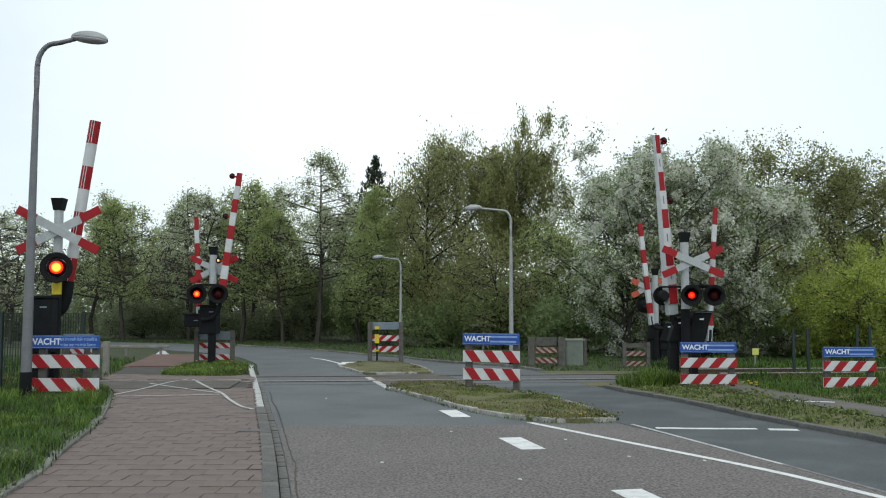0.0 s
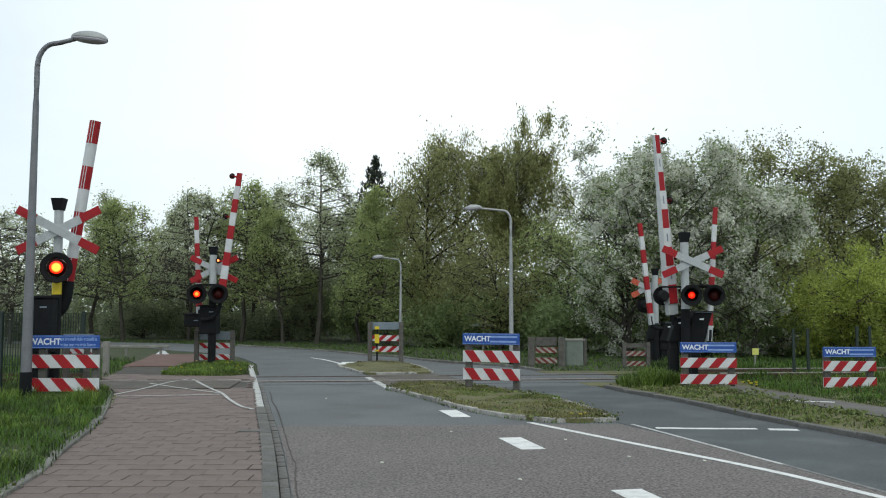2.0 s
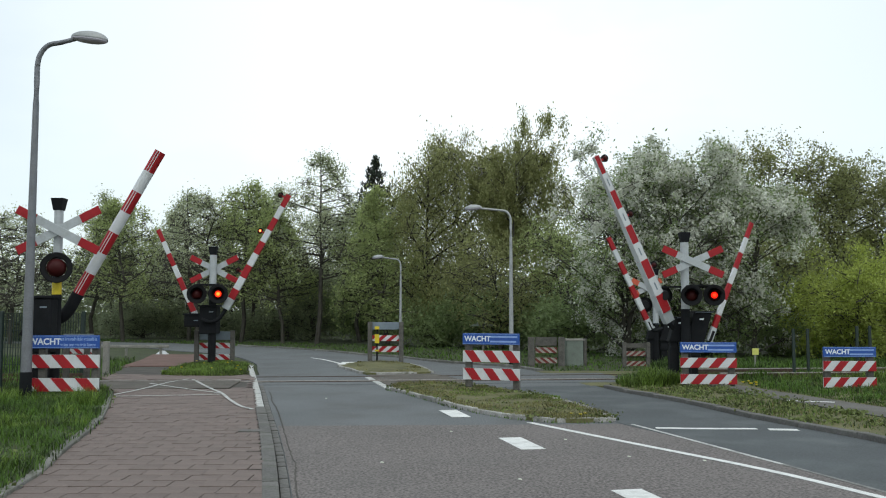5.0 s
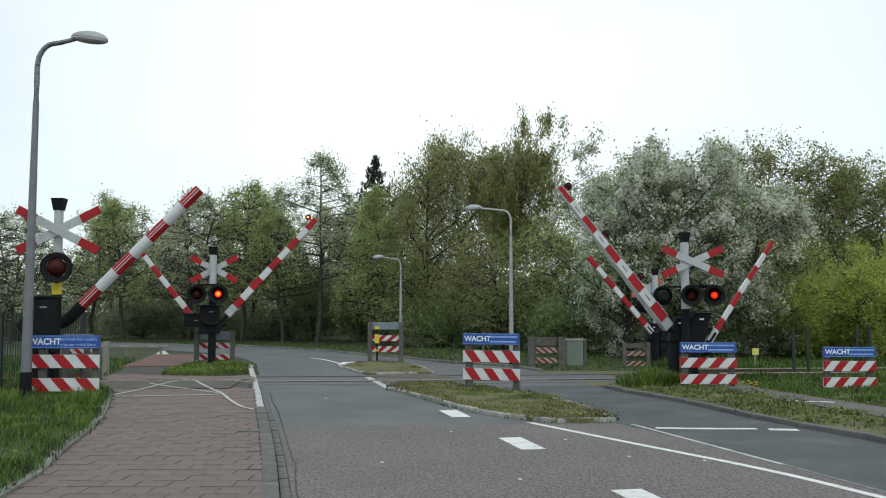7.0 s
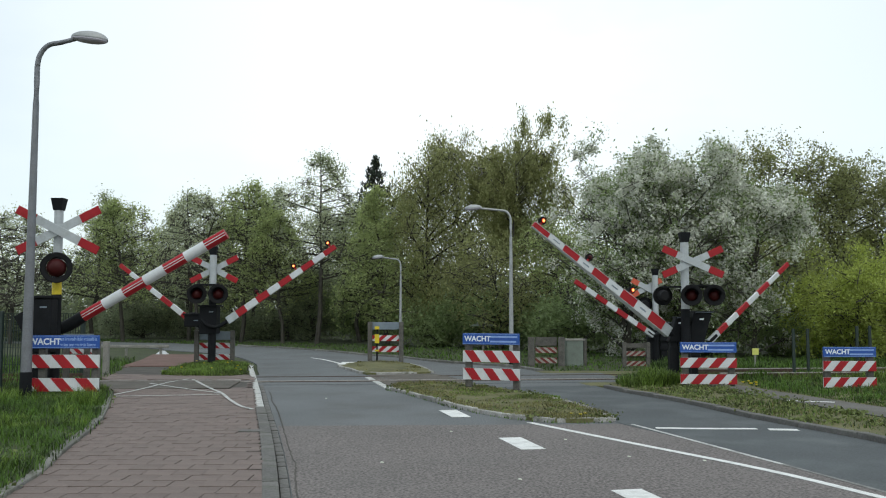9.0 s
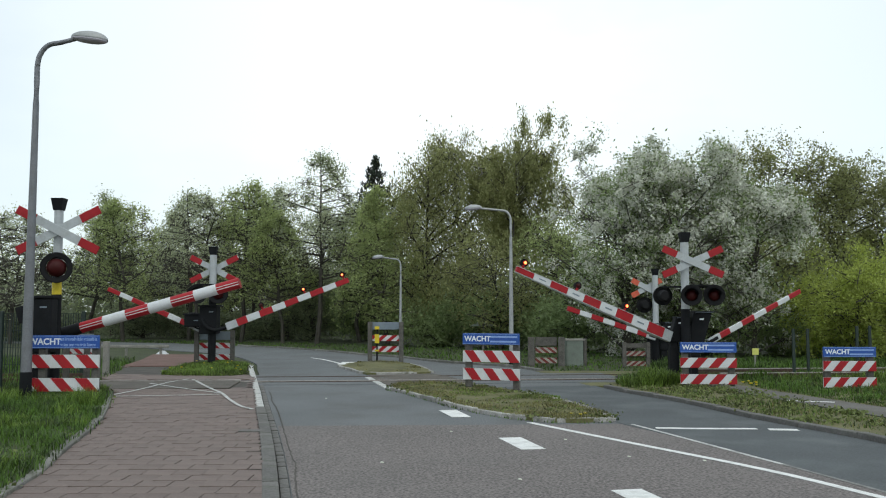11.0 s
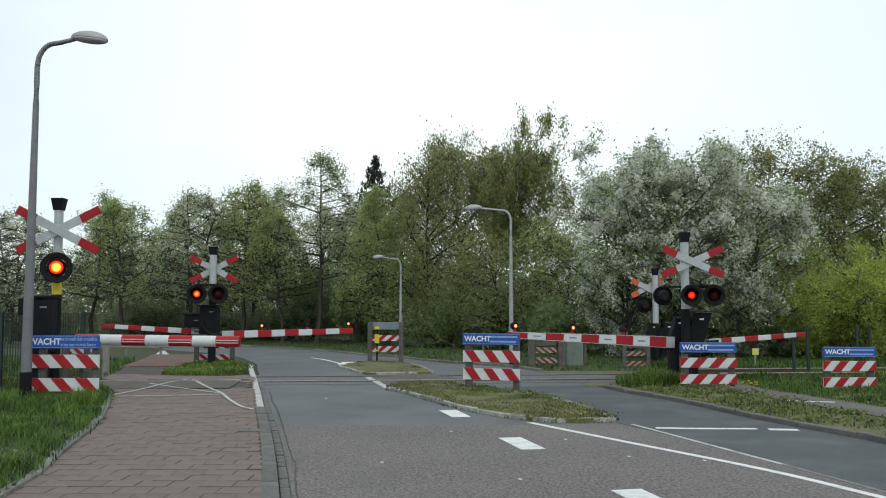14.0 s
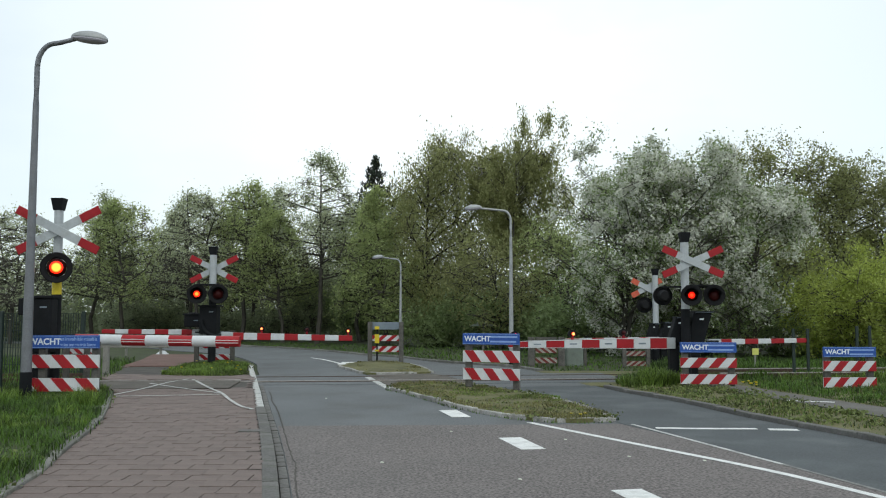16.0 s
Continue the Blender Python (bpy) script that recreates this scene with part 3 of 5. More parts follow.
warning_fence(pose(-6.39, 15.3, 0.07, 0, 0, 0), 1.23, 0.222, 0.22, 0.913, 0.586, 0.196, -0.2, "blue warning sign over two red-white boards beside the footpath", (-0.3, 0.43), print_lines=("tot het rode licht gedoofd is", "er kan nog een trein komen"))
warning_fence(pose(0.9, 17.0, 0.02, 0, 0, -22), 1.12, 0.215, 0.21, 0.96, 0.636, 0.305, -0.16, "blue warning sign over two red-white boards on the median", (-0.42, 0.42))
warning_fence(pose(5.13, 17.6, 0.0, 0, 0, -5), 1.07, 0.19, 0.2, 0.8, 0.505, 0.19, 0.17, "blue warning sign over two red-white boards in the verge", (-0.4, 0.42))
warning_fence(pose(7.68, 17.2, 0.0, 0, 0, 0), 1.0, 0.19, 0.19, 0.73, 0.465, 0.157, 0.16, "blue warning sign over two red-white boards beside the verge path", (-0.4, 0.42))
warning_fence(pose(-6.41, 25.5, 0.0, 0, 0, 0), 0.885, 0.157, 0.237, 0.823, 0.545, 0.223, -0.2, "red-white boards between grey posts, back of the sign towards the road", (-0.57, 0.57), False, 0.12, 3, 0.97)
warning_fence(pose(-1.68, 26.6, 0.1, 0, 0, 0), 0.88, 0.17, 0.22, 0.98, 0.62, 0.3, 0.2, "red-white boards between grey posts on the far median", (-0.52, 0.52), False, 0.13, 3, 1.1)
warning_fence(pose(2.9, 25.5, 0.0, 0, 0, 0), 0.605, 0.158, 0.24, 0.66, 0.415, 0.13, -0.2, "weathered red-white boards between thick grey posts", (-0.7, 0.7), False, 0.18, 3, 0.78, worn=True)
warning_fence(pose(5.27, 24.8, 0.0, 0, 0, 0), 0.56, 0.13, 0.12, 0.57, 0.35, 0.08, 0.18, "small weathered red-white boards under flowering branches", (-0.58, 0.58), False, 0.1, 3, 0.66, worn=True)
warning_fence(pose(-7.41, 18.4, 0.0, 0, 0, 0), 0.6, 0.1, 0.04, 1.02, 0.69, 0.4, -0.1, "small red-white board behind the footpath signal", (-0.35, 0.35), False, 0.1, 3, 1.0)


# ---------- level crossing signals and barriers ----------
def signal_unit(m, label):
    u = tagged(new("crossing_signal"), label, "level crossing signal", "signals of the crossing")
    u.matrix_basis = m
    return u


def saltire(u, z, y, length, width, angle, red="red", x=0.0):
    """Crossed boards, white with red ends."""
    for k, a in enumerate((angle, -angle)):
        r = pose(x, y - 0.03 * k, z, 0, -a, 0)
        c = part("cross_board", block(0, 0, 0, length * 0.54, 0.025, width, 0.003), M["grey_white"], u, "grey-white board of the crossing sign", r)
        for sgn in (-1, 1):
            part("red_end", block(sgn * length * 0.385, -0.001, 0, length * 0.23, 0.026, width, 0.003), M[red], c)


def flasher(u, x, y, z, r, lens_r, mat, facing=1, hood=True, yaw=0):
    """A round black backboard, a hooded lens drum; returns the drum, which turns its lit cap out or away."""
    b = bmesh.new()
    n = 36
    ring = [(r, 0.0), (r, -0.05), (r * 0.96, -0.06), (lens_r * 1.12, -0.045), (lens_r * 1.06, 0.0), (lens_r * 1.06, 0.06)]
    vs = [[b.verts.new((q * math.cos(6.28319 * k / n), w, q * math.sin(6.28319 * k / n))) for k in range(n)] for q, w in ring]
    for a, c in zip(vs, vs[1:]):
        for k in range(n):
            b.faces.new((a[k], a[(k + 1) % n], c[(k + 1) % n], c[k]))
    rod(b, (0, 0.0, 0), (0, 0.2, 0), r * 0.62, r * 0.45, 24)
    lamp = part("flasher", b, M["black_soft"], u, "round black flasher housing", pose(x, y, z, 0, 0, yaw + (0 if facing == 1 else 180)))
    if hood:
        n2, rows = 16, []
        hb = bmesh.new()
        for w, q in ((-0.04, lens_r * 1.25), (-0.24, lens_r * 1.3)):
            rows.append([hb.verts.new((q * math.cos(math.pi * (0.02 + 0.96 * k / n2)), w, q * math.sin(math.pi * (0.02 + 0.96 * k / n2)))) for k in range(n2 + 1)])
        for k in range(n2):
            hb.faces.new((rows[0][k], rows[0][k + 1], rows[1][k + 1], rows[1][k]))
        bmesh.ops.solidify(hb, geom=hb.faces[:], thickness=0.006)
        part("hood", hb, M["black_soft"], lamp)
    drum = bmesh.new()
    bmesh.ops.create_uvsphere(drum, u_segments=32, v_segments=20, radius=lens_r)
    return part("lens", drum, M[mat], lamp, "red glass signal lens", pose(0, 0.02, 0), True) if facing == 1 else None


def striped_arm(u, pivot, length, drop, start, r0, r1, bands, first, side, lights=(), square=False, light_gap=0.13, deep=None):
    """A barrier arm: crank at the pivot, red and white bands, small lamps on top. Lies along +x (side 1) or -x."""
    crank = [(0, 0, 0), (side * start * 0.04, 0, -drop * 0.45), (side * start * 0.22, 0, -drop * 0.85), (side * start * 0.5, 0, -drop), (side * start, 0, -drop)]
    c = spline([(p[0], p[2]) for p in crank], 5)
    arm = part("barrier_arm", pipe([(p[0], 0, p[1]) for p in c], 0.11 if not square else 0.055, 14), M["black"], u, "red and white banded barrier arm with dark crank", pose(*pivot), True)
    if square:
        part("sleeve", block(side * (start - 0.08), 0, -drop, 0.34, r0 * 1.25, r0 * 2.1, 0.012), M["grey_white"], arm, "grey metal sleeve")
    step = (length - start) / bands
    for k in range(bands):
        a, q = start + k * step, start + (k + 1) * step
        ra, rq = (r0 + (r1 - r0) * (w - start) / (length - start) for w in (a, q))
        col = "red" if (k + first) % 2 else "white"
        b = bmesh.new()
        if square:
            b = block(side * (a + q) / 2, 0, -drop, step, deep(a) if deep else ra * 1.1, ra + rq, 0.012)
        else:
            rod(b, (side * a, 0, -drop), (side * q, 0, -drop), ra, rq, 20)
        part("band", b, M[col], arm, smooth=not square)
        if deep:
            for zz in (-1, 1):
                part("white_flange", block(side * (a + q) / 2, 0, -drop + zz * ((ra + rq) / 2 + 0.004), step - 0.004, deep(a) + 0.008, 0.008), M["white"], arm)
        if square and col == "white" and deep:
            part("worn_print", block(side * (a + q) / 2, -(deep(a) * 0.5 if deep else ra * 0.55) - 0.002, -drop, step * 0.42, 0.004, ra * 0.3), M["sign_back"], arm)
        if not square and col == "red":
            for dz in (-0.25, 0.2):
                part("reflective_strip", block(side * (a + q) / 2, -ra * 0.96, -drop + dz * ra, step * 0.98, 0.014, 0.012), M["white"], arm)
    drums = []
    for x, top in lights:
        rr_ = r0 + (r1 - r0) * (x - start) / (length - start)
        part("light_stem", block(side * x, 0, -drop + rr_ + 0.03, 0.05, 0.05, 0.1, 0.01), M["red"], arm)
        rim = bmesh.new()
        rod(rim, (0, -0.03, 0), (0, 0.05, 0), 0.085, 0.07, 20)
        part("light_housing", rim, M["black_soft"], arm, m=pose(side * x, 0.02, -drop + rr_ + light_gap))
        sp = bmesh.new()
        bmesh.ops.create_uvsphere(sp, u_segments=20, v_segments=12, radius=0.048)
        drums.append(part("light_lens", sp, M["arm_glow"], arm, "small red arm light", pose(side * x, -0.02, -drop + rr_ + light_gap), True))
    return arm, drums


def post_and_cap(u, z_top, r, low="black", low_z=1.6, cap=0.24, y=0.0, yellow=None):
    part("post", rod(bmesh.new(), (0, y, -0.2), (0, y, low_z), r * 1.15, r * 1.1), M[low], u, "dark lower post", smooth=True)
    part("upper_post", rod(bmesh.new(), (0, y, low_z), (0, y, z_top), r, r), M["grey_white"], u, "pale grey upper post", smooth=True)
    if yellow:
        part("yellow_band", rod(bmesh.new(), (0, y, yellow[0]), (0, y, yellow[1]), r * 1.06, r * 1.06), M["yellow"], u, "yellow band round the post", smooth=True)
    b = bmesh.new()
    bmesh.ops.create_cone(b, cap_ends=True, segments=4, radius1=cap * 0.5, radius2=cap * 0.72, depth=cap, matrix=pose(0, y, z_top + cap * 0.5, 0, 0, 45))
    part("bell", b, M["black"], u, "black bell housing on the post top")


def machine(u, x, y, z0, z1, w, d, label="black barrier drive box", foot=True):
    b = block(x, y, (z0 + z1) / 2, w, d, z1 - z0, 0.04)
    box(b, x, y, z1 + 0.02, w + 0.06, d + 0.06, 0.05, 0.015)
    if foot:
        box(b, x, y, z0 / 2 - 0.05, 0.22, 0.25, z0 + 0.1, 0.02)
    mach = part("drive_box", b, M["black"], u, label)
    part("latch", block(x + w * 0.2, y - d / 2 - 0.006, z1 - 0.16, 0.12, 0.012, 0.03), M["sign_back"], mach, "grey plate on the drive box")
    part("counterweight", block(x - w * 0.2, y + d / 2 + 0.1, (z0 + z1) / 2 + 0.1, w * 0.5, 0.14, 0.3, 0.02), M["black"], u)


def housing(u, x, y, z0, z1, w, d, lean, label="black slanted barrier drive housing"):
    """A drive housing whose top leans sideways, with a lid and a narrow foot below it."""
    sh = Matrix.Identity(4)
    sh[0][2] = lean / (z1 - z0)
    b = bmesh.new()
    box(b, 0, 0, (z1 - z0) / 2, w, d, z1 - z0, 0.03, m=pose(x, y, z0) @ sh)
    box(b, 0, 0, z1 - z0 + 0.015, w + 0.05, d + 0.05, 0.04, 0.012, m=pose(x + lean * 0.1, y, z0) @ sh)
    box(b, 0, 0, 0.1, w * 0.7, d * 0.7, 0.35, 0.03, m=pose(x, y, z0 - 0.2))
    h = part("drive_housing", b, M["black"], u, label)
    part("foot", block(x, y, z0 / 2 - 0.1, 0.2, 0.22, z0, 0.02), M["black"], u)
    # grey strip, paler than the black housing, along the front of the lid
    part("lid_edge", block(0, -d / 2 - 0.03, z1 - z0 + 0.012, w, 0.008, 0.012, m=pose(x + lean * 0.1, y, z0) @ sh), M["sign_back"], h, "thin grey strip along the lid edge")
    part("rating_plate", block(0, -d / 2 - 0.006, (z1 - z0) * 0.8, 0.09, 0.01, 0.035, m=pose(x, y, z0) @ sh), M["sign_white"], h, "small white plate")


MOVING = {}

# footpath signal beside the street lamp
u = signal_unit(pose(-7.0, 16.4, 0.05), "crossing signal with saltire, single red lamp and footpath barrier")
post_and_cap(u, 3.28, 0.08, low_z=1.75, yellow=(1.75, 2.0), cap=0.22)
saltire(u, 2.91, -0.12, 1.66, 0.155, 27, x=0.05)
MOVING["lamp_path"] = flasher(u, 0.05, -0.16, 2.23, 0.275, 0.165, "signal", hood=False, yaw=22)
machine(u, -0.13, -0.28, 0.72, 1.68, 0.44, 0.3)
MOVING["arm_path"], _ = striped_arm(u, (-0.41, 0.22, 1.37), 3.7, 0.43, 0.7, 0.1, 0.1, 7, 1, 1)
b = block(-0.36, 0.5, 0.16, 0.46, 0.16, 0.32, 0.03)
box(b, -0.1, 0.3, 0.05, 0.2, 0.5, 0.12, 0.02)
part("counterweight", b, M["black"], MOVING["arm_path"], "black counterweight behind the arm's pivot")

# far signal between path and road
u = signal_unit(pose(-6.38, 25.08, 0.17) @ Matrix.Diagonal((0.95, 0.95, 0.95, 1)), "far crossing signal with saltire, twin red lamps and two barriers")
post_and_cap(u, 3.05, 0.1, low_z=1.75)
saltire(u, 2.64, 0.13, 1.54, 0.16, 27)
MOVING["lamp_far_a"] = flasher(u, -0.33, -0.5, 1.9, 0.28, 0.15, "signal_mid", yaw=14)
MOVING["lamp_far_b"] = flasher(u, 0.28, -0.5, 1.9, 0.28, 0.15, "signal_mid", yaw=14)
part("crossbar", block(-0.02, -0.28, 2.17, 0.6, 0.55, 0.04, 0.01), M["black"], u)
machine(u, -0.1, 0.1, 0.75, 1.55, 0.5, 0.5, foot=False)
machine(u, -0.58, 0.2, 0.95, 1.3, 0.5, 0.4, foot=False)
MOVING["arm_far_road"], MOVING["lights_far"] = striped_arm(u, (-0.25, -0.24, 1.17), 4.36, 0.46, 0.85, 0.105, 0.075, 9, 1, 1, ((1.75, 0), (3.05, 0), (4.24, 1)), True)
MOVING["arm_far_path"], _ = striped_arm(u, (-0.18, 0.35, 1.07), 3.15, 0.28, 0.4, 0.08, 0.06, 7, 1, -1, (), True)

# near signal beside the outgoing lane
u = signal_unit(pose(5.27, 19.7, 0.05), "crossing signal with saltire, twin red lamps and lane barrier")
post_and_cap(u, 2.95, 0.09, low_z=1.5, cap=0.22)
saltire(u, 2.52, -0.13, 1.42, 0.15, 24, x=0.14)
MOVING["lamp_near_a"] = flasher(u, 0.01, -0.48, 1.79, 0.225, 0.12, "signal_far", yaw=-15)
MOVING["lamp_near_b"] = flasher(u, 0.49, -0.48, 1.79, 0.225, 0.12, "signal_far", yaw=-15)
flasher(u, -0.44, 0.18, 1.79, 0.21, 0.11, "signal_far", -1)
part("crossbar", block(0.05, 0, 1.98, 1.1, 0.05, 0.04, 0.01), M["black"], u)
part("lamp_bracket", block(0.25, -0.25, 2.0, 0.5, 0.5, 0.03, 0.01), M["black"], u)
housing(u, 0.2, 0.25, 0.72, 1.42, 0.4, 0.4, 0.2)
housing(u, -0.2, 0.3, 0.78, 1.3, 0.26, 0.3, 0.16)
MOVING["arm_near_road"], MOVING["lights_near"] = striped_arm(u, (0.085, 0.32, 1.08), 4.3, 0.325, 0.57, 0.115, 0.055, 9, 1, -1, ((1.6, 0), (2.84, 0), (4.17, 1)), True, deep=lambda w: 0.24 - 0.04 * w)
MOVING["arm_near_path"], _ = striped_arm(u, (0.51, 0.1, 0.8), 2.96, 0.02, 0.25, 0.062, 0.05, 7, 1, 1, (), True)

# far signal on the other side of the track
u = signal_unit(pose(6.45, 27.5, 0.0), "weathered crossing signal seen from behind, with footpath barrier")
post_and_cap(u, 2.6, 0.09, low_z=1.15, cap=0.2)
saltire(u, 2.22, 0.1, 1.02, 0.16, 28, "red_faded", -0.24)
flasher(u, -0.3, 0.15, 1.7, 0.24, 0.12, "signal_far", -1)
housing(u, 0.24, 0.1, 0.6, 1.15, 0.36, 0.4, 0.18)
housing(u, -0.16, 0.1, 0.66, 1.12, 0.24, 0.35, 0.14)
MOVING["arm_back_path"], _ = striped_arm(u, (0.11, -0.3, 1.0), 3.2, 0.34, 0.4, 0.08, 0.07, 7, 1, -1, (), True)


# ---------- street lamps ----------
def street_lamp(m, height, reach, side, r0, head, label, steel="lamp_grey"):
    u = tagged(new("street_lamp"), label, "street lamp", "street lamps")
    u.matrix_basis = m
    bend = height * 0.07
    pts = [(0, 0, -0.2), (0, 0, height * 0.4), (0, 0, height - bend * 1.7), (0, 0, height - bend * 1.0), (side * bend * 0.1, 0, height - bend * 0.5), (side * bend * 0.42, 0, height - bend * 0.12), (side * bend * 0.95, 0, height), (side * reach, 0, height + 0.06)]
    c = spline([(p[0], p[2]) for p in pts], 6)
    rad = [r0 * (1 - 0.55 * min(1, max(0, p[1]) / height)) if abs(p[0]) < bend else r0 * 0.42 for p in c]
    part("pole", pipe([(p[0], 0, p[1]) for p in c], rad, 16), M[steel], u, smooth=True)
    part("base_sleeve", rod(bmesh.new(), (0, 0, -0.2), (0, 0, height * 0.075), r0 * 1.12, r0 * 1.08), M["black"], u, smooth=True)
    for name, zs, mat in (("lamp_head", 1, "lamp_pale"), ("lamp_glass", -0.55, "lamp_glass")):
        b = bmesh.new()
        bmesh.ops.create_uvsphere(b, u_segments=24, v_segments=16, radius=1)
        for v in list(b.verts):
            if v.co.z < -0.02:
                v.co.z = -0.02
            v.co.x *= 1 if v.co.x * side > 0 else 1.25
        bmesh.ops.scale(b, vec=(head * 0.5, head * 0.24, head * 0.24 * zs), verts=b.verts)
        part(name, b, M[mat], u, m=pose(side * (reach + head * 0.5), 0, height + (0.06 if zs > 0 else 0.055), 0, -side * -6, 0), smooth=True)
    return u


street_lamp(pose(-6.87, 15.0, 0.05, 0, 0.3, 0), 5.98, 0.62, 1, 0.09, 0.56, "tall grey street lamp with bent arm beside the footpath")
street_lamp(pose(1.98, 26.3, 0.0), 4.45, 0.9, -1, 0.075, 0.45, "grey street lamp with bent arm beyond the crossing", "lamp_pale")
street_lamp(pose(-1.45, 31.0, 0.0), 3.3, 0.62, -1, 0.06, 0.36, "far street lamp with bent arm at the bend", "lamp_pale")


# ---------- small fixtures ----------
def green_fence(x0, y0, x1, y1, height, n, label):
    u = tagged(new("mesh_fence"), label, "fence")
    for k in range(n + 1):
        t = k / n
        part("fence_post", block(x0 + t * (x1 - x0), y0 + t * (y1 - y0), height / 2, 0.08, 0.08, height, 0.01), M["green_metal"], u)
    d = Vector((x1 - x0, y1 - y0, 0))
    ang = math.degrees(math.atan2(d.y, d.x))
    b = bmesh.new()
    for k in range(int(d.length / 0.055)):
        p = Vector((x0, y0, 0)) + d * (k * 0.055 / d.length)
        box(b, p.x, p.y, height / 2, 0.015, 0.015, height - 0.1)
    for k in range(8):
        box(b, 0, 0, 0, d.length, 0.01, 0.012, m=pose((x0 + x1) / 2, (y0 + y1) / 2, 0.1 + k * (height - 0.15) / 7, 0, 0, ang))
    part("wire_mesh", b, M["green_metal"], u)
    return u


green_fence(-7.6, 15.6, -12.5, 16.6, 1.5, 3, "dark green wire mesh fence beside the lamp")
green_fence(-8.4, 21.2, -12.6, 19.8, 1.5, 2, "dark green wire mesh fence beside the track")
for x, y, h in ((8.1, 21.0, 1.0), (8.43, 21.0, 1.0), (9.8, 21.5, 1.05), (10.15, 21.6, 1.05)):
    tagged(part("fence_post", block(x, y, h / 2, 0.06, 0.06, h + 0.2, 0.008), M["green_metal"]), "dark green steel fence post beside the track", "fence post", "posts beside the track")
for x, y, h, w in ((8.2, 23.9, 0.45, 0.17), (10.9, 22.0, 0.9, 0.36)):
    u = tagged(new("marker_post"), "pale yellow marker plate on a thin post", "marker", "yellow markers")
    u.matrix_basis = pose(x, y, 0)
    part("stem", rod(bmesh.new(), (0, 0, -0.1), (0, 0, h), 0.025), M["concrete"], u)
    part("plate", block(0, -0.03, h, w, 0.02, 0.17, 0.005), M["yellow_pale"], u)
u = tagged(new("equipment_cabinet"), "grey-green trackside equipment cabinet", "cabinet")
u.matrix_basis = pose(3.73, 25.9, 0)
part("body", block(0, 0, 0.32, 0.48, 0.4, 0.72, 0.02), M["box_green"], u)
part("lid", block(0, 0, 0.7, 0.54, 0.46, 0.05, 0.01), M["concrete"], u)
part("side_post", block(0.31, -0.05, 0.33, 0.09, 0.09, 0.8, 0.01), M["wood_post"], u)
u = tagged(new("yellow_marker"), "yellow panels on a thin stake before the far fence", "marker")
u.matrix_basis = pose(-1.9, 26.2, 0.1)
part("stake", rod(bmesh.new(), (0, 0, -0.1), (0, 0, 0.95), 0.025), M["black"], u)
for z, h in ((0.93, 0.09), (0.62, 0.26), (0.28, 0.05)):
    part("panel", block(0, -0.04, z, 0.13, 0.02, h, 0.004), M["yellow"], u)
u = tagged(new("shelter"), "small shelter roof on a thin post far off", "shelter")
u.matrix_basis = pose(1.65, 37, 0)
b = bmesh.new()
bmesh.ops.create_cone(b, cap_ends=True, segments=4, radius1=0.75, radius2=0.2, depth=0.2, matrix=pose(0, 0, 1.02, 0, 0, 45))
part("roof", b, M["box_green"], u)
part("post", rod(bmesh.new(), (0, 0, -0.1), (0, 0, 0.95), 0.05), M["concrete"], u)
u = tagged(new("guard_rail"), "low grey guard rail at the far bend", "guard rail")
b = block(-11.6, 31.5, 0.3, 4.2, 0.06, 0.1, 0.02)
part("beam", b, M["concrete"], u)
for x in (-13.4, -12.2, -11.0, -9.8):
    part("post", block(x, 31.58, 0.1, 0.08, 0.08, 0.45, 0.01), M["concrete"], u)
tagged(part("bollard", block(-7.85, 21.2, 0.35, 0.13, 0.13, 0.9, 0.02), M["concrete"]), "pale weathered concrete post beside the path", "bollard")
b = bmesh.new()
bmesh.ops.create_cone(b, cap_ends=True, segments=4, radius1=0.24, radius2=0.08, depth=0.13, matrix=pose(-10.0, 32.4, 0.05, 0, 0, 30))
tagged(part("traffic_block", b, M["white"]), "small white traffic block at the far bend", "traffic block")


# ---------- trees ----------
def tubes(segs, sides=5):
    v, f = [], []
    for p, q, r0, r1 in segs:
        d = (q - p)
        d = d / (np.linalg.norm(d) + 1e-9)
        a = np.cross(d, (0.31, 0.87, 0.11))
        a /= np.linalg.norm(a) + 1e-9
        c = np.cross(d, a)
        k0 = len(v)
        for pt, r in ((p, r0), (q, r1)):
            for k in range(sides):
                w = 6.28319 * k / sides
                v.append(tuple(pt + r * (math.cos(w) * a + math.sin(w) * c)))
        f += [(k0 + k, k0 + (k + 1) % sides, k0 + sides + (k + 1) % sides, k0 + sides + k) for k in range(sides)]
    return v, f


def leaf_cloud(centres, spread, size, seed, droop=0.0, per=60):
    r = np.random.RandomState(seed)
    share = np.maximum(1, (per * np.clip(r.gamma(1.3, 1 / 1.3, len(centres)), 0.12, 3.2)).astype(int))
    n = int(share.sum())
    wide = np.repeat(0.6 + 0.7 * r.rand(len(centres)), share)[:, None]
    c = np.repeat(centres, share, 0) + r.normal(0, 1, (n, 3)) * spread * wide
    if droop:
        c[:, 2] -= droop * r.rand(n) ** 1.5
    a = r.normal(0, 1, (n, 3))
    a /= np.linalg.norm(a, axis=1)[:, None]
    b = np.cross(a, r.normal(0, 1, (n, 3)))
    b /= np.linalg.norm(b, axis=1)[:, None] + 1e-9
    s = (size * (0.5 + r.rand(n)))[:, None]
    if droop:
        a[:, 2] -= 1.2
        a /= np.linalg.norm(a, axis=1)[:, None]
    v = np.stack([c - a * s, c + b * s * 0.5, c + a * s, c - b * s * 0.5], 1).reshape(-1, 3)
    v[:, 2] = np.maximum(v[:, 2], 0.0)
    return v, [(i, i + 1, i + 2, i + 3) for i in range(0, 4 * n, 4)]


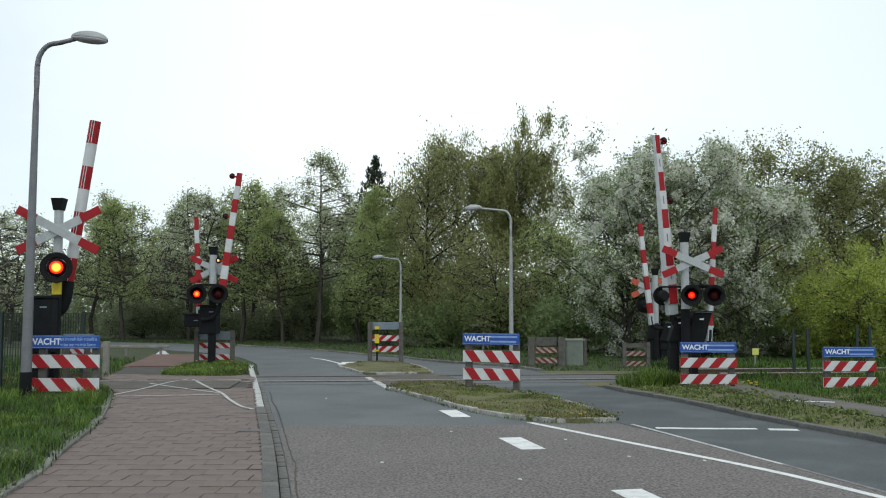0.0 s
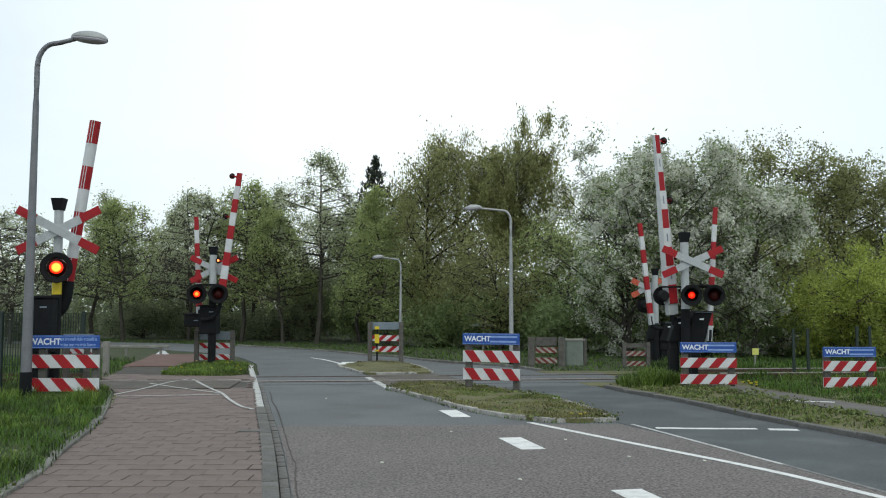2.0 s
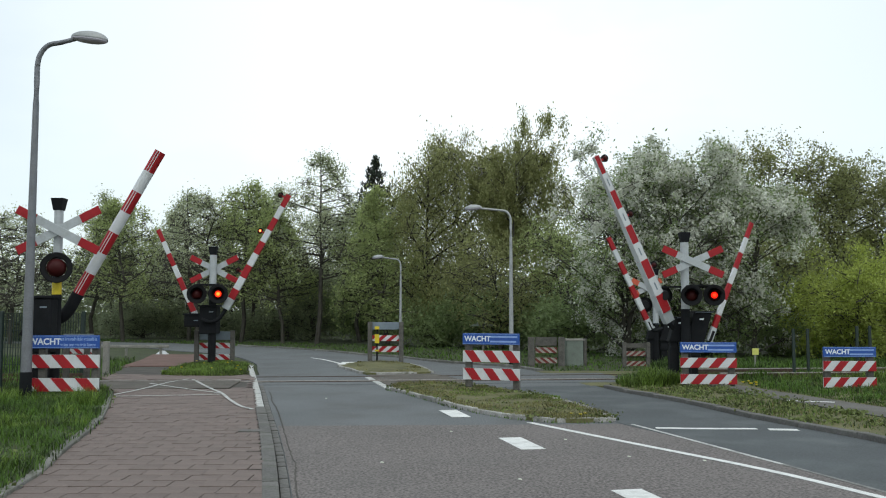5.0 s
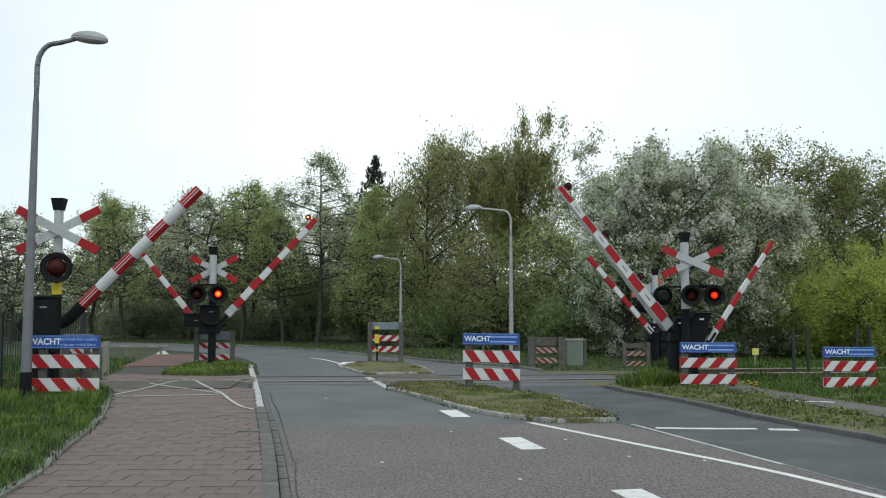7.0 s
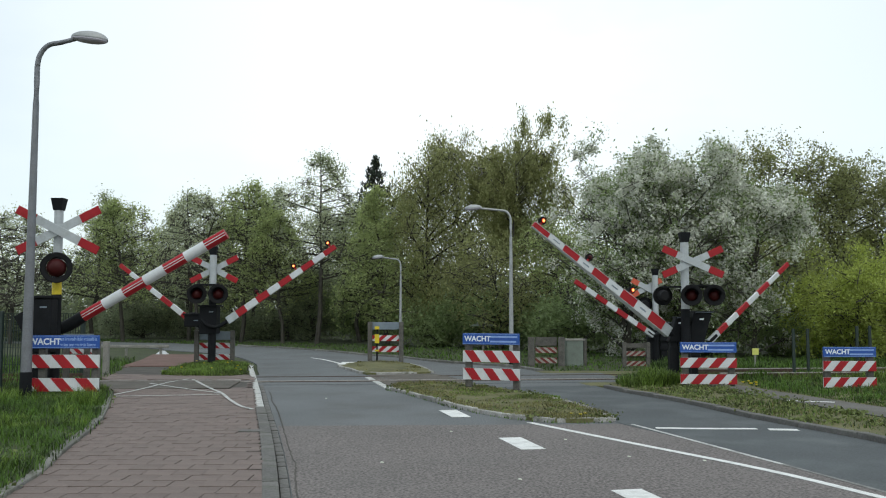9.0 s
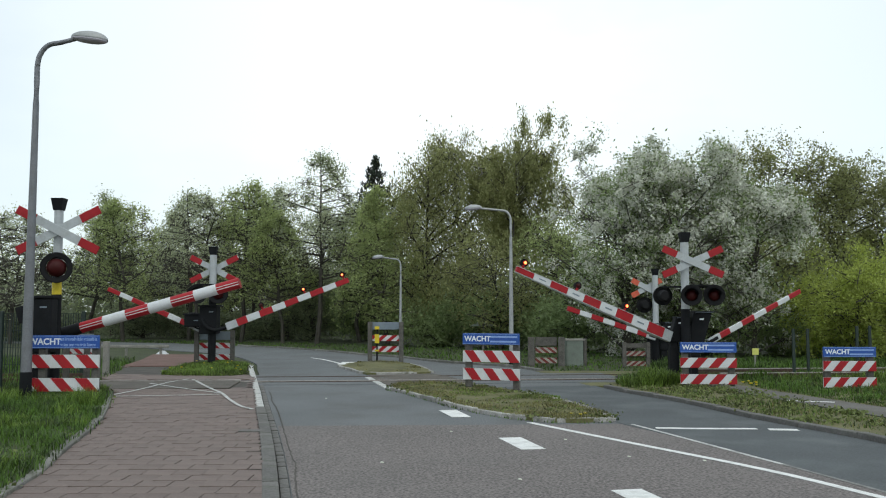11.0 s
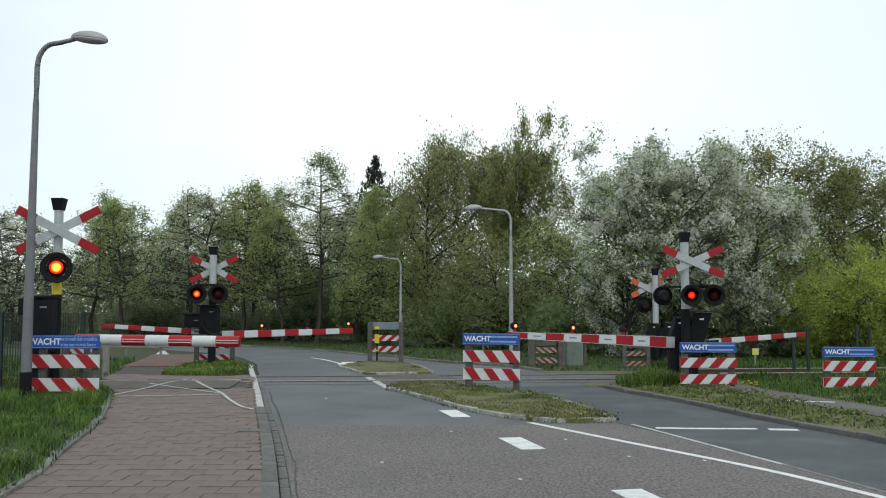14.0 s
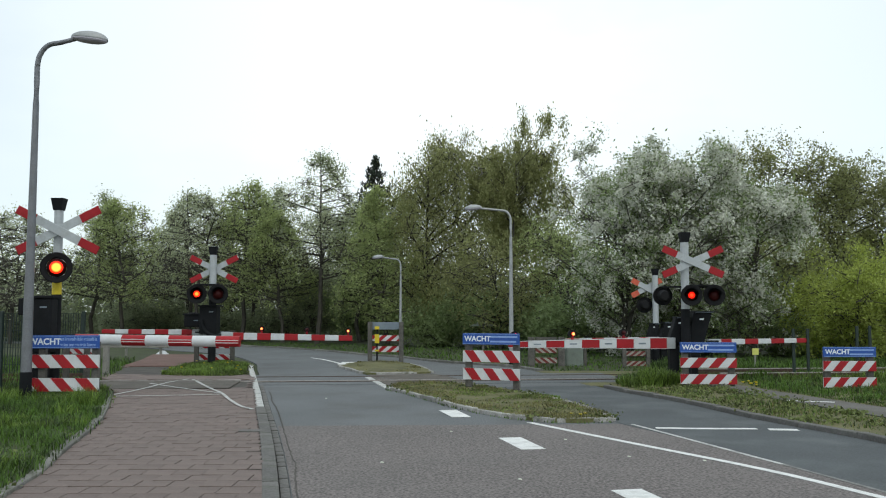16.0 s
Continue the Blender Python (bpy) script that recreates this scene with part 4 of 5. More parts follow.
def tree(x, y, height, width, mat, label, seed, bark="bark", clear=0.25, per=60, size=0.1, spread=0.28, droop=0.0, limbs=16, up=0.9, name="tree", stems=1, second=None, twigs=3, shape=1, belly=0.45, top=0.8):
    """A trunk that bends a little, limbs along it, twigs on these; leaves scatter round the twigs."""
    r = np.random.RandomState(seed)
    segs, ends = [], []
    for st in range(stems):
        lean = r.normal(0, 0.05 if stems == 1 else 0.16, 2) * height
        pts = [np.array([lean[0] * t * t + 0.06 * r.normal(), lean[1] * t * t, height * 0.97 * t - (0.2 if t == 0 else 0)]) for t in np.linspace(0, 1, 8)]
        r0 = 0.011 * height / stems ** 0.4 + 0.03
        rad = [r0 * (1 - 0.93 * t) + 0.008 for t in np.linspace(0, 1, 8)]
        segs += [(pts[i], pts[i + 1], rad[i], rad[i + 1]) for i in range(7)]
        ends.append(pts[-1])
        for k in range(limbs // stems):
            t = clear + (1 - clear) * (k + r.rand()) / (limbs // stems) * 0.96
            i = min(6, int(t * 7))
            p = pts[i] + (pts[i + 1] - pts[i]) * (t * 7 - i)
            u_ = (t - clear) / (1 - clear)
            prof = 0.12 + math.sin(math.pi * (0.12 + top * u_)) ** 0.7 if shape else 0.1 + (1 - u_) ** 0.75 * min(1, 0.5 + 3 * u_)
            ang = r.rand() * 6.283
            ln = width * 0.5 * prof * (0.5 + 0.75 * r.rand())
            d = np.array([math.cos(ang), math.sin(ang), up * (0.5 + 0.7 * r.rand())])
            d /= np.linalg.norm(d[:2])
            q = p + d * ln * 0.55
            e = p + d * ln + np.array([0, 0, -0.12 * ln])
            br = rad[i] * 0.42 + 0.006
            segs += [(p, q, br, br * 0.6), (q, e, br * 0.6, br * 0.2)]
            ends.append(e)
            for w in range(twigs + 2):
                s = 0.25 + 0.75 * r.rand()
                o = p + (e - p) * s
                td = r.normal(0, 1, 3) * np.array([1, 1, 0.7]) + np.array([0, 0, 0.45])
                te = o + td / np.linalg.norm(td) * ln * (0.2 + 0.3 * r.rand())
                segs.append((o, te, br * 0.35 + 0.006, 0.008))
                ends.append(te)
                for z_ in range(2):
                    t2 = o + (te - o) * (0.3 + 0.7 * r.rand()) + r.normal(0, 1, 3) * ln * 0.13
                    segs.append((o + (te - o) * 0.5, t2, br * 0.2 + 0.005, 0.007))
                    ends.append(t2)
    ends = np.array(ends)
    fit_z = (height - spread * 0.8) / ends[:, 2].max()
    fit_w = (width * 0.5 - spread * 0.6) / np.percentile(np.abs(ends[:, :2]), 94)
    scale_up = np.array([fit_w, fit_w, fit_z])
    ends = ends * scale_up
    segs = [(p * scale_up, q * scale_up, a, c) for p, q, a, c in segs]
    def trim(q):
        t = max(0.0, min(1.0, q[2] / height))
        lim = width * 0.5 * (math.sqrt(max(0.02, 1 - ((t - belly) / (1.02 - belly if t > belly else belly + 0.12)) ** 2)) if shape else 1.15 * (1 - t) ** 0.55) + 0.1
        k_ = lim / (math.hypot(q[0], q[1]) + 1e-6)
        k_ = 1.0 if k_ > 1 else k_ * (0.6 + 0.4 * abs(math.sin(37.7 * q[0] + 91.3 * q[1] + 53.1 * q[2])))
        return np.array([q[0] * k_, q[1] * k_, q[2]])

    ends = np.array([trim(q) for q in ends])
    segs = [(trim(p), trim(q), a, c) for p, q, a, c in segs]
    tr = tagged(new(name), label, "tree" if name != "shrub" else "shrub")
    tr.matrix_basis = pose(x, y, 0)
    v, f = tubes(segs)
    raw("trunk", v, f, M[bark], tr)
    v, f = leaf_cloud(ends, spread, size, seed + 1, droop, per)
    raw("crown", v.tolist(), f, M[mat], tr)
    if second:
        high = ends[r.rand(len(ends)) < 0.15 + 0.9 * ends[:, 2] / height]
        v, f = leaf_cloud(high, spread * 0.62, size * second[2], seed + 2, droop, int(per * second[1]))
        raw("blossom" if second[0] == "petal" else "young_foliage", v.tolist(), f, M[second[0]], tr)
    return tr


def spruce(x, y, height, width, seed):
    r = np.random.RandomState(seed)
    segs = [(np.array([0, 0, -0.2]), np.array([0, 0, height]), 0.16, 0.01)]
    ends = []
    for k in range(150):
        t = 0.3 + 0.7 * k / 150
        a = r.rand() * 6.283
        ln = width * 0.5 * (1.0 - t) ** 0.85 * (0.55 + 0.6 * r.rand()) + 0.05
        p = np.array([0, 0, height * t])
        q = p + np.array([math.cos(a) * ln * 0.7, math.sin(a) * ln * 0.7, -0.22 * ln])
        e = p + np.array([math.cos(a) * ln, math.sin(a) * ln, -0.1 * ln])
        segs += [(p, q, 0.03, 0.015), (q, e, 0.015, 0.006)]
        ends += [p + (q - p) * s for s in (0.4, 0.75)] + [q + (e - q) * s for s in (0.0, 0.35, 0.7, 1.0)]
    tr = tagged(new("spruce_tree"), "dark pointed spruce behind the other trees", "tree")
    tr.matrix_basis = pose(x, y, 0)
    v, f = tubes(segs)
    raw("trunk", v, f, M["bark"], tr)
    v, f = leaf_cloud(np.array(ends), 0.08, 0.1, seed, 0.24, 12)
    raw("crown", v.tolist(), f, M["needle"], tr)


SP = "young spring-green tree at the edge of the wood"
GR = "grey-green budding tree with thin dark branches in early spring"
for k, (x, y, h, w, mat, label, per, size, clear) in enumerate((
        (-22.0, 46, 7.0, 7.0, "leaf_grey", "nearly bare tree with dark branches", 8, 0.055, 0.26),
        (-20.6, 43, 6.4, 5.6, "leaf_grey", "nearly bare tree with dark branches", 6, 0.055, 0.26),
        (-19.0, 49, 8.2, 6.0, "leaf_grey", GR, 12, 0.055, 0.26),
        (-16.6, 47, 7.4, 6.4, "leaf_spring", SP, 18, 0.055, 0.26),
        (-15.0, 53, 8.5, 5.0, "leaf_grey", GR, 12, 0.055, 0.26),
        (-13.4, 48, 8.1, 5.6, "leaf_grey", GR, 9, 0.055, 0.25),
        (-12.0, 44, 7.4, 5.0, "leaf_grey", GR, 8, 0.055, 0.3),
        (-9.9, 45, 8.2, 6.0, "leaf_spring", SP, 16, 0.055, 0.3),
        (-7.9, 44, 6.6, 4.6, "leaf_spring", SP, 15, 0.055, 0.32),
        (-5.9, 43, 9.4, 6.0, "leaf_grey", GR, 15, 0.055, 0.3),
        (-4.3, 46, 7.0, 5.4, "leaf_spring", SP, 22, 0.055, 0.26),
        (-2.6, 41, 7.2, 4.6, "leaf_spring", SP, 26, 0.055, 0.1),
        (-2.6, 52, 8.5, 5.4, "leaf_grey", GR, 18, 0.055, 0.26),
        (-17.8, 58, 8.0, 6.5, "leaf_grey", GR, 14, 0.06, 0.15),
        (-11.0, 57, 8.2, 6.5, "leaf_spring", SP, 14, 0.06, 0.15),
        (-7.6, 58, 8.4, 6.5, "leaf_grey", GR, 14, 0.06, 0.15),
        (8.5, 46, 8.6, 6.0, "leaf_grey", GR, 16, 0.06, 0.15),
        (-8.6, 50, 8.5, 6.0, "leaf_grey", GR, 15, 0.055, 0.24),
        (-10.7, 51, 8.3, 6.0, "leaf_spring", SP, 13, 0.055, 0.24),
        (-3.9, 49, 7.7, 4.8, "leaf_grey", GR, 10, 0.055, 0.2),
        (-14.2, 60, 9.0, 6.5, "leaf_spring", SP, 16, 0.06, 0.15),
        (-21.5, 59, 8.4, 6.5, "leaf_spring", SP, 16, 0.06, 0.15),
        (-4.6, 57, 8.2, 6.0, "leaf_spring", SP, 18, 0.06, 0.15),
)):
    tree(x, y, h, w, mat, label, 100 + k, clear=clear, per=int(per * 0.72) + 1, size=size, limbs=31 if mat == "leaf_grey" else 37, shape=0, twigs=6, up=0.4, spread=0.2)
spruce(-5.0, 66, 13.0, 10.0, 5)
tree(-0.75, 41, 9.7, 4.0, "leaf_birch", "brownish drooping willow in young leaf", 201, clear=0.1, per=48, size=0.058, droop=1.5, limbs=32, up=1.2, twigs=4)
tree(0.9, 43, 10.5, 5.2, "leaf_birch", "drooping birch in young leaf", 202, "bark_birch", 0.16, 32, 0.058, droop=1.6, limbs=32, up=1.1, twigs=4)
tree(3.2, 41, 11.35, 5.4, "leaf_birch", "tall drooping birch with thin hanging twigs", 203, "bark", 0.45, 115, 0.058, droop=0.9, spread=0.13, limbs=39, up=1.1, twigs=3, stems=3, belly=0.76, top=0.5)
tree(5.2, 42, 8.4, 4.2, "leaf_birch", "slender drooping birch beside the taller one", 206, "bark", 0.3, 46, 0.058, droop=1.1, spread=0.11, limbs=20, up=0.9, twigs=2, belly=0.65, stems=2)
tree(2.3, 37, 5.0, 4.6, "leaf_birch", "thin olive-green tree under the birches", 204, clear=0.15, per=15, size=0.055, limbs=28, twigs=4)
tree(5.2, 37, 5.8, 4.6, "leaf_spring", SP, 205, clear=0.12, per=16, size=0.055, limbs=28, twigs=4)
tree(7.95, 30, 7.5, 5.0, "leaf_shrub", "large wild cherry covered in white blossom", 210, clear=0.04, per=16, size=0.05, spread=0.2, limbs=64, up=0.95, stems=4, second=("petal", 3.2, 1.0), twigs=4, top=0.7)
tree(6.15, 30.5, 7.85, 5.2, "leaf_shrub", "wild cherry with white blossom over dark branches", 211, clear=0.03, per=15, size=0.05, spread=0.2, limbs=60, up=0.9, stems=3, second=("petal", 3.3, 1.0), twigs=4)
tree(10.15, 29.5, 5.75, 4.0, "leaf_shrub", "low wild cherry with white blossom beside the willows", 212, clear=0.03, per=18, size=0.05, spread=0.2, limbs=44, up=0.8, stems=3, second=("petal", 2.3, 1.0), twigs=4)
tree(15.6, 42, 10.0, 6.0, "leaf_bronze", "bronze-green oak in young leaf with bare limbs", 220, clear=0.28, per=27, size=0.062, limbs=34, twigs=5, spread=0.24, belly=0.62)
tree(18.6, 42, 9.0, 6.0, "leaf_bronze", "bronze-green oak in young leaf with bare limbs", 221, clear=0.28, per=27, size=0.062, limbs=34, twigs=5, spread=0.24, belly=0.62)
tree(21.6, 44, 9.2, 6.0, "leaf_bronze", "bronze-green oak in young leaf with bare limbs", 222, clear=0.28, per=27, size=0.062, limbs=34, twigs=5, spread=0.24, belly=0.62)
tree(12.6, 35, 5.4, 4.6, "leaf_bronze", "young bronze-green tree behind the willow shrubs", 223, clear=0.1, per=30, size=0.055, limbs=30, twigs=4)
tree(12.75, 28, 3.7, 4.4, "leaf_bright", "bright yellow-green willow shrub beside the track", 230, clear=0.02, per=60, size=0.04, spread=0.17, limbs=50, up=1.7, stems=6, name="shrub", twigs=4)
tree(15.6, 28.5, 3.3, 4.6, "leaf_bright", "bright yellow-green willow shrub beside the track", 231, clear=0.02, per=60, size=0.04, spread=0.17, limbs=50, up=1.7, stems=6, name="shrub", twigs=4)
for k, (x, y, h, w, mat) in enumerate(((-17.5, 53, 2.6, 5, "leaf_dark"), (-13, 53, 2.2, 5, "leaf_dark"), (-9.7, 51, 2.1, 4.6, "leaf_dark"), (-7.0, 49, 4.2, 4.5, "leaf_dark"), (-3.8, 48, 3.4, 4.5, "leaf_shrub"), (-0.2, 40, 2.4, 4.0, "leaf_shrub"),
                                       (2.5, 38.5, 2.4, 4, "leaf_shrub"), (5.5, 34.5, 2.2, 4, "leaf_shrub"), (9.5, 33.5, 3, 4, "leaf_dark"), (12.5, 31.5, 2.0, 4, "leaf_shrub"), (16.5, 33, 2.6, 5, "leaf_dark"), (-22, 48, 2.4, 5, "leaf_dark"),
                                       (-13.2, 21, 1.9, 3.4, "leaf_dark"), (-16.2, 23, 2.1, 3.8, "leaf_dark"))):
    tree(x, y, h, w, mat, "dense dark undergrowth shrub under the trees", 300 + k, clear=0.02, per=34, size=0.065, limbs=28, stems=4, name="shrub")

# the wood behind, seen only through gaps
r = np.random.RandomState(11)
cc = np.stack([r.uniform(-48, 50, 1700), r.uniform(60, 76, 1700), r.rand(1700) ** 1.2 * 4.8], 1)
v, f = leaf_cloud(cc, 0.8, 0.2, 12, 0, 46)
tagged(raw("far_wood", v.tolist(), f, M["leaf_dark"]), "green wood in the distance behind the trees", "wood", kind="stuff")

# ---------- grass ----------
pe = offset(path_left, -0.1)
near_left = np.vstack([pe[(pe[:, 1] > 5.5) & (pe[:, 1] < 16.9)], [(-6.6, 17.0), (-13, 16.5), (-11, 9), (-6, 5.5)]])
blades("grass_left", scatter(near_left, 90000), 0.07, 0.115, 0.009, M["grass"], "lush green grass beside the footpath")
lumps = scatter(near_left, 160)
lumps = np.repeat(lumps, 130, 0) + rs.normal(0, 0.12, (len(lumps) * 130, 2))
blades("grass_left_lumps", lumps[inside(near_left, lumps)], 0.07, 0.19, 0.011, M["grass_lush"], "taller bright green clumps in the grass", lean=1.4)
blades("grass_left_far", scatter(np.array([(-6.8, 17.0), (-7.6, 21), (-9.3, 27.5), (-16, 30), (-16, 17)]), 14000), 0.0, 0.16, 0.02, M["grass"], "rough grass beyond the fence")
blades("grass_median", scatter(island_near, 14000), 0.055, 0.04, 0.012, M["grass_dry"], "short dry yellowish grass on the median")
blades("grass_median_tuft", scatter(np.array([(0.2, 16.7), (1.5, 16.4), (2.0, 15.3), (0.9, 14.6), (0.1, 15.9)]), 3500), 0.055, 0.045, 0.012, M["grass_lush"], "greener grass tufts on the median")
blades("grass_median_far", scatter(np.array([(-2.4, 24.6), (-2.1, 23.1), (-1.75, 21.7), (-0.5, 21.9), (-0.6, 23.6), (-1.1, 25.5), (-1.8, 26.2), (-2.4, 25.9)]), 5000), 0.06, 0.05, 0.016, M["grass_dry"], "short dry grass on the far median")
blades("grass_island", scatter(island_path, 11000), 0.05, 0.1, 0.018, M["grass_lush"], "green tufts on the small island")
vr = scatter(np.array([(5.4, 8), (4.75, 11.5), (4.2, 14.2), (3.9, 15.6), (3.35, 18), (5.0, 19), (14, 21.5), (16, 14), (9, 8)]), 80000)
keep = ~inside(np.vstack([foot_a, foot_b[::-1]]), vr)
vr = vr[keep]
tufty = np.sin(vr[:, 0] * 3.9 + 1.9 * np.sin(vr[:, 1] * 2.3)) * np.sin(vr[:, 1] * 3.3 + 1.5 * np.sin(vr[:, 0] * 4.7))
vr = vr[tufty + rs.normal(0, 0.3, len(vr)) > 0.06]
blades("grass_right", vr[::2], 0.04, 0.06, 0.013, M["grass"], "short weedy grass in the verge")
blades("grass_right_dry", vr[1::2], 0.04, 0.045, 0.013, M["grass_dry"], "short dry grass in the verge")
blades("grass_path_side", scatter(np.array([(6.15, 18.9), (6.0, 17.6), (6.35, 15.7), (6.85, 13.6), (8.5, 11.5), (12, 13.5), (14, 20.6), (7.2, 19.7)]), 26000), 0.04, 0.1, 0.014, M["grass"], "dense green grass beside the verge path")
blades("grass_behind_track", scatter(np.array([(5.6, 22.3), (17, 23.6), (17, 29), (7, 28), (5.6, 25)]), 22000), -0.02, 0.17, 0.022, M["grass"], "rough grass behind the track")
blades("grass_ballast", scatter(np.array([(3.6, 19.1), (5.2, 19.7), (9, 20.6), (9, 21.4), (4.2, 20.2)]), 5000), 0.0, 0.16, 0.016, M["grass"], "grass at the foot of the ballast")
tf = scatter(np.array([(3.6, 17.4), (3.5, 18.5), (4.6, 19.2), (4.7, 17.8)]), 4000)
blades("grass_tuft", tf, 0.04, 0.24, 0.02, M["grass_lush"], "tall lush grass tuft beside the fence")
blades("grass_track", scatter(np.array([(6.9, 18.6), (7.6, 19.9), (15, 21.4), (15, 18)]), 9000), 0.04, 0.2, 0.018, M["grass_lush"], "tall grass beside the track")
fb = scatter(np.array([(2.9, 22.6), (1.9, 24.9), (0.1, 27.1), (-1.4, 30), (-4.4, 34.8), (-7, 38.2), (-13, 43.8), (-24, 50), (-24, 53), (-6, 44), (4, 36), (9, 29), (9, 24)]), 18000)
blades("grass_bend", fb, -0.02, 0.075, 0.025, M["grass"], "rough grass along the outer bend")
for poly, n, z in ((island_path, 10, 0.16), (np.array([(5.2, 16.5), (5.4, 17.3), (5.9, 17.2), (5.6, 16)]), 8, 0.2), (np.array([(1.85, 12.62), (2.1, 12.66), (2.0, 12.8), (1.7, 12.75)]), 3, 0.08)):
    for p in scatter(poly, n):
        b = bmesh.new()
        bmesh.ops.create_cone(b, cap_ends=True, segments=9, radius1=0.012, radius2=0.03, depth=0.02, matrix=pose(0, 0, 0.03))
        tagged(part("dandelion_flower", b, M["dandelion"], m=pose(*p, z - 0.04)), "small yellow dandelion flower in the grass", "flower", "dandelions")


wr = np.random.RandomState(21)
for poly, n, label in ((np.array([(4.8, 11), (4.2, 14.2), (3.9, 15.6), (3.4, 18), (5.0, 18.9), (5.6, 16.8), (5.8, 14.6), (6.1, 11)]), 300, "low broad-leaved weeds in the verge"), (near_left, 1100, "low broad-leaved weeds in the grass"), (island_near, 150, "low weeds on the median"), (island_path, 300, "low weeds on the small island"), (np.array([(6.9, 18.4), (7.6, 19.9), (14, 21), (14, 15), (8, 15)]), 1500, "low weeds beside the verge path")):
    g = scatter(poly, n)
    v, f = leaf_cloud(np.c_[g, np.full(len(g), 0.065)], np.array([0.08, 0.08, 0.018]), 0.028, 22, 0, 12)
    tagged(raw("weeds", v.tolist(), f, M["leaf_weed"]), label, "weeds", kind="stuff")
pe = np.vstack([resample(offset(path_right, 0.03)[(path_right[:, 1] > 6.5) & (path_right[:, 1] < 13)], 240), resample(offset(island_near, -0.09), 500)[rs.rand(500) < 0.75]])
pe = np.repeat(pe, 4, 0) + rs.normal(0, 0.018, (len(pe) * 4, 2))
blades("kerb_weeds", pe[rs.rand(len(pe)) < 0.28], 0.01, 0.03, 0.012, M["grass"], "small weeds growing along the kerbs", category="weeds")
pe = resample(pl, 900) + rs.normal(0, 0.05, (900, 2)) + np.array([-0.1, 0])
blades("edge_grass", pe, 0.06, 0.1, 0.013, M["grass"], "grass hanging over the path edging")
for x, y in ((1.42, 10.6), (1.9, 9.35), (0.68, 8.1), (-2.0, 15.6), (-0.6, 9.0), (0.1, 11.3), (2.6, 9.1)):
    b = bmesh.new()
    bmesh.ops.create_cone(b, cap_ends=True, segments=5, radius1=0.022, radius2=0.012, depth=0.008, matrix=pose(0, 0, 0, 0, 8, 0))
    tagged(part("fallen_petal", b, M["petal"], m=pose(x, y, 0.013)), "pale fallen petal lying on the asphalt", "petal", "fallen petals")


# ---------- footpath tiles ----------
def lay_tiles():
    holder = bpy.data.objects["footpath"]
    poly = np.vstack([path_left[path_left[:, 1] < 22], path_right[path_right[:, 1] < 20.95][::-1]])
    mesh = None
    rest_v, rest_f, count = [], [], 0
    y, row = 5.0, 0
    while y < 24.2:
        xr = np.interp(y, path_right[:56, 1], path_right[:56, 0]) if y < 14 else np.interp(y, path_right[:80, 1], path_right[:80, 0])
        if row % 2 and y < 20.8:
            x, z, w, q = xr - 0.045, 0.045, 0.063, 0.1325
            i = len(rest_v)
            rest_v += [(x - w, y - q, z), (x + w, y - q, z), (x + w, y + q, z), (x - w, y + q, z)]
            rest_f += [(i, i + 1, i + 2, i + 3)]
        for k in range(14):
            x = xr - 0.135 - 0.272 * k - (0.136 if row % 2 else 0) + 0.02
            if y > 20.8:
                x -= 2.2
            xl = np.interp(y, path_left[:, 1], path_left[:, 0])
            if x < xl - 0.06 or abs((Matrix(TRACK).inverted() @ Vector((x, y, 0))).y + 1.5) < 1.2:
                continue
            z = 0.045 + rs.uniform(-0.003, 0.003)
            if 6.5 < y < 13.0 and count < 300:
                m = pose(x, y, z, rs.uniform(-0.5, 0.5), rs.uniform(-0.5, 0.5), rs.uniform(-0.8, 0.8))
                if mesh is None:
                    ob = part("tile", block(0, 0, -0.02, 0.266, 0.255, 0.04, 0.004), M["tile"], holder, m=m)
                    mesh = ob.data
                else:
                    ob = new("tile", mesh)
                    ob.parent, ob.matrix_basis = holder, m
                count += 1
            else:
                i = len(rest_v)
                s = 0.1325
                rest_v += [(x - s, y - s, z), (x + s, y - s, z), (x + s, y + s, z), (x - s, y + s, z), (x - s, y - s, z - 0.03), (x + s, y - s, z - 0.03), (x + s, y + s, z - 0.03), (x - s, y + s, z - 0.03)]
                rest_f += [(i, i + 1, i + 2, i + 3), (i + 4, i + 5, i + 1, i), (i + 5, i + 6, i + 2, i + 1), (i + 6, i + 7, i + 3, i + 2), (i + 7, i + 4, i, i + 3)]
        y += 0.272
        row += 1
    tagged(raw("far_tiles", rest_v, rest_f, M["tile"], holder), kind="stuff")


lay_tiles()


# ---------- what moves ----------
ROAD_LAW = [(0, 83.3), (2.75, 83.3), (3.0, 81.3), (3.5, 75.2), (4.0, 70.6), (4.6, 65.8), (6.3, 52.8), (7.0, 48.6), (8.0, 42.2), (9.0, 35.8), (9.2, 34.4), (11.3, 20.0), (12.0, 15.2), (12.5, 12.2), (13.0, 8.8), (13.5, 5.8), (14.0, 2.8), (14.5, 0.3), (14.7, 0), (16, 0)]
PATH_LAW = [(0, 82), (2.75, 82), (3.0, 79.6), (3.5, 74), (4.0, 69.5), (4.6, 64.6), (6.5, 49.3), (7.0, 45.7), (8.0, 38), (9.0, 30.9), (9.2, 29.6), (11.3, 14.2), (12.0, 9.4), (12.5, 6.5), (13.0, 3.4), (13.5, 1.0), (13.85, 0), (16, 0)]
NEAR_LAW = [(t, 1.018 * a + 0.3 - 2.2 * math.sin(math.pi * min(1.0, a / 71))) for t, a in ROAD_LAW]
PERIOD, FIRST, LIT = 0.6635, 1.2535, 0.2735
DARK = (7.39, 11.1)  # the twin flashers pause while the arms come down


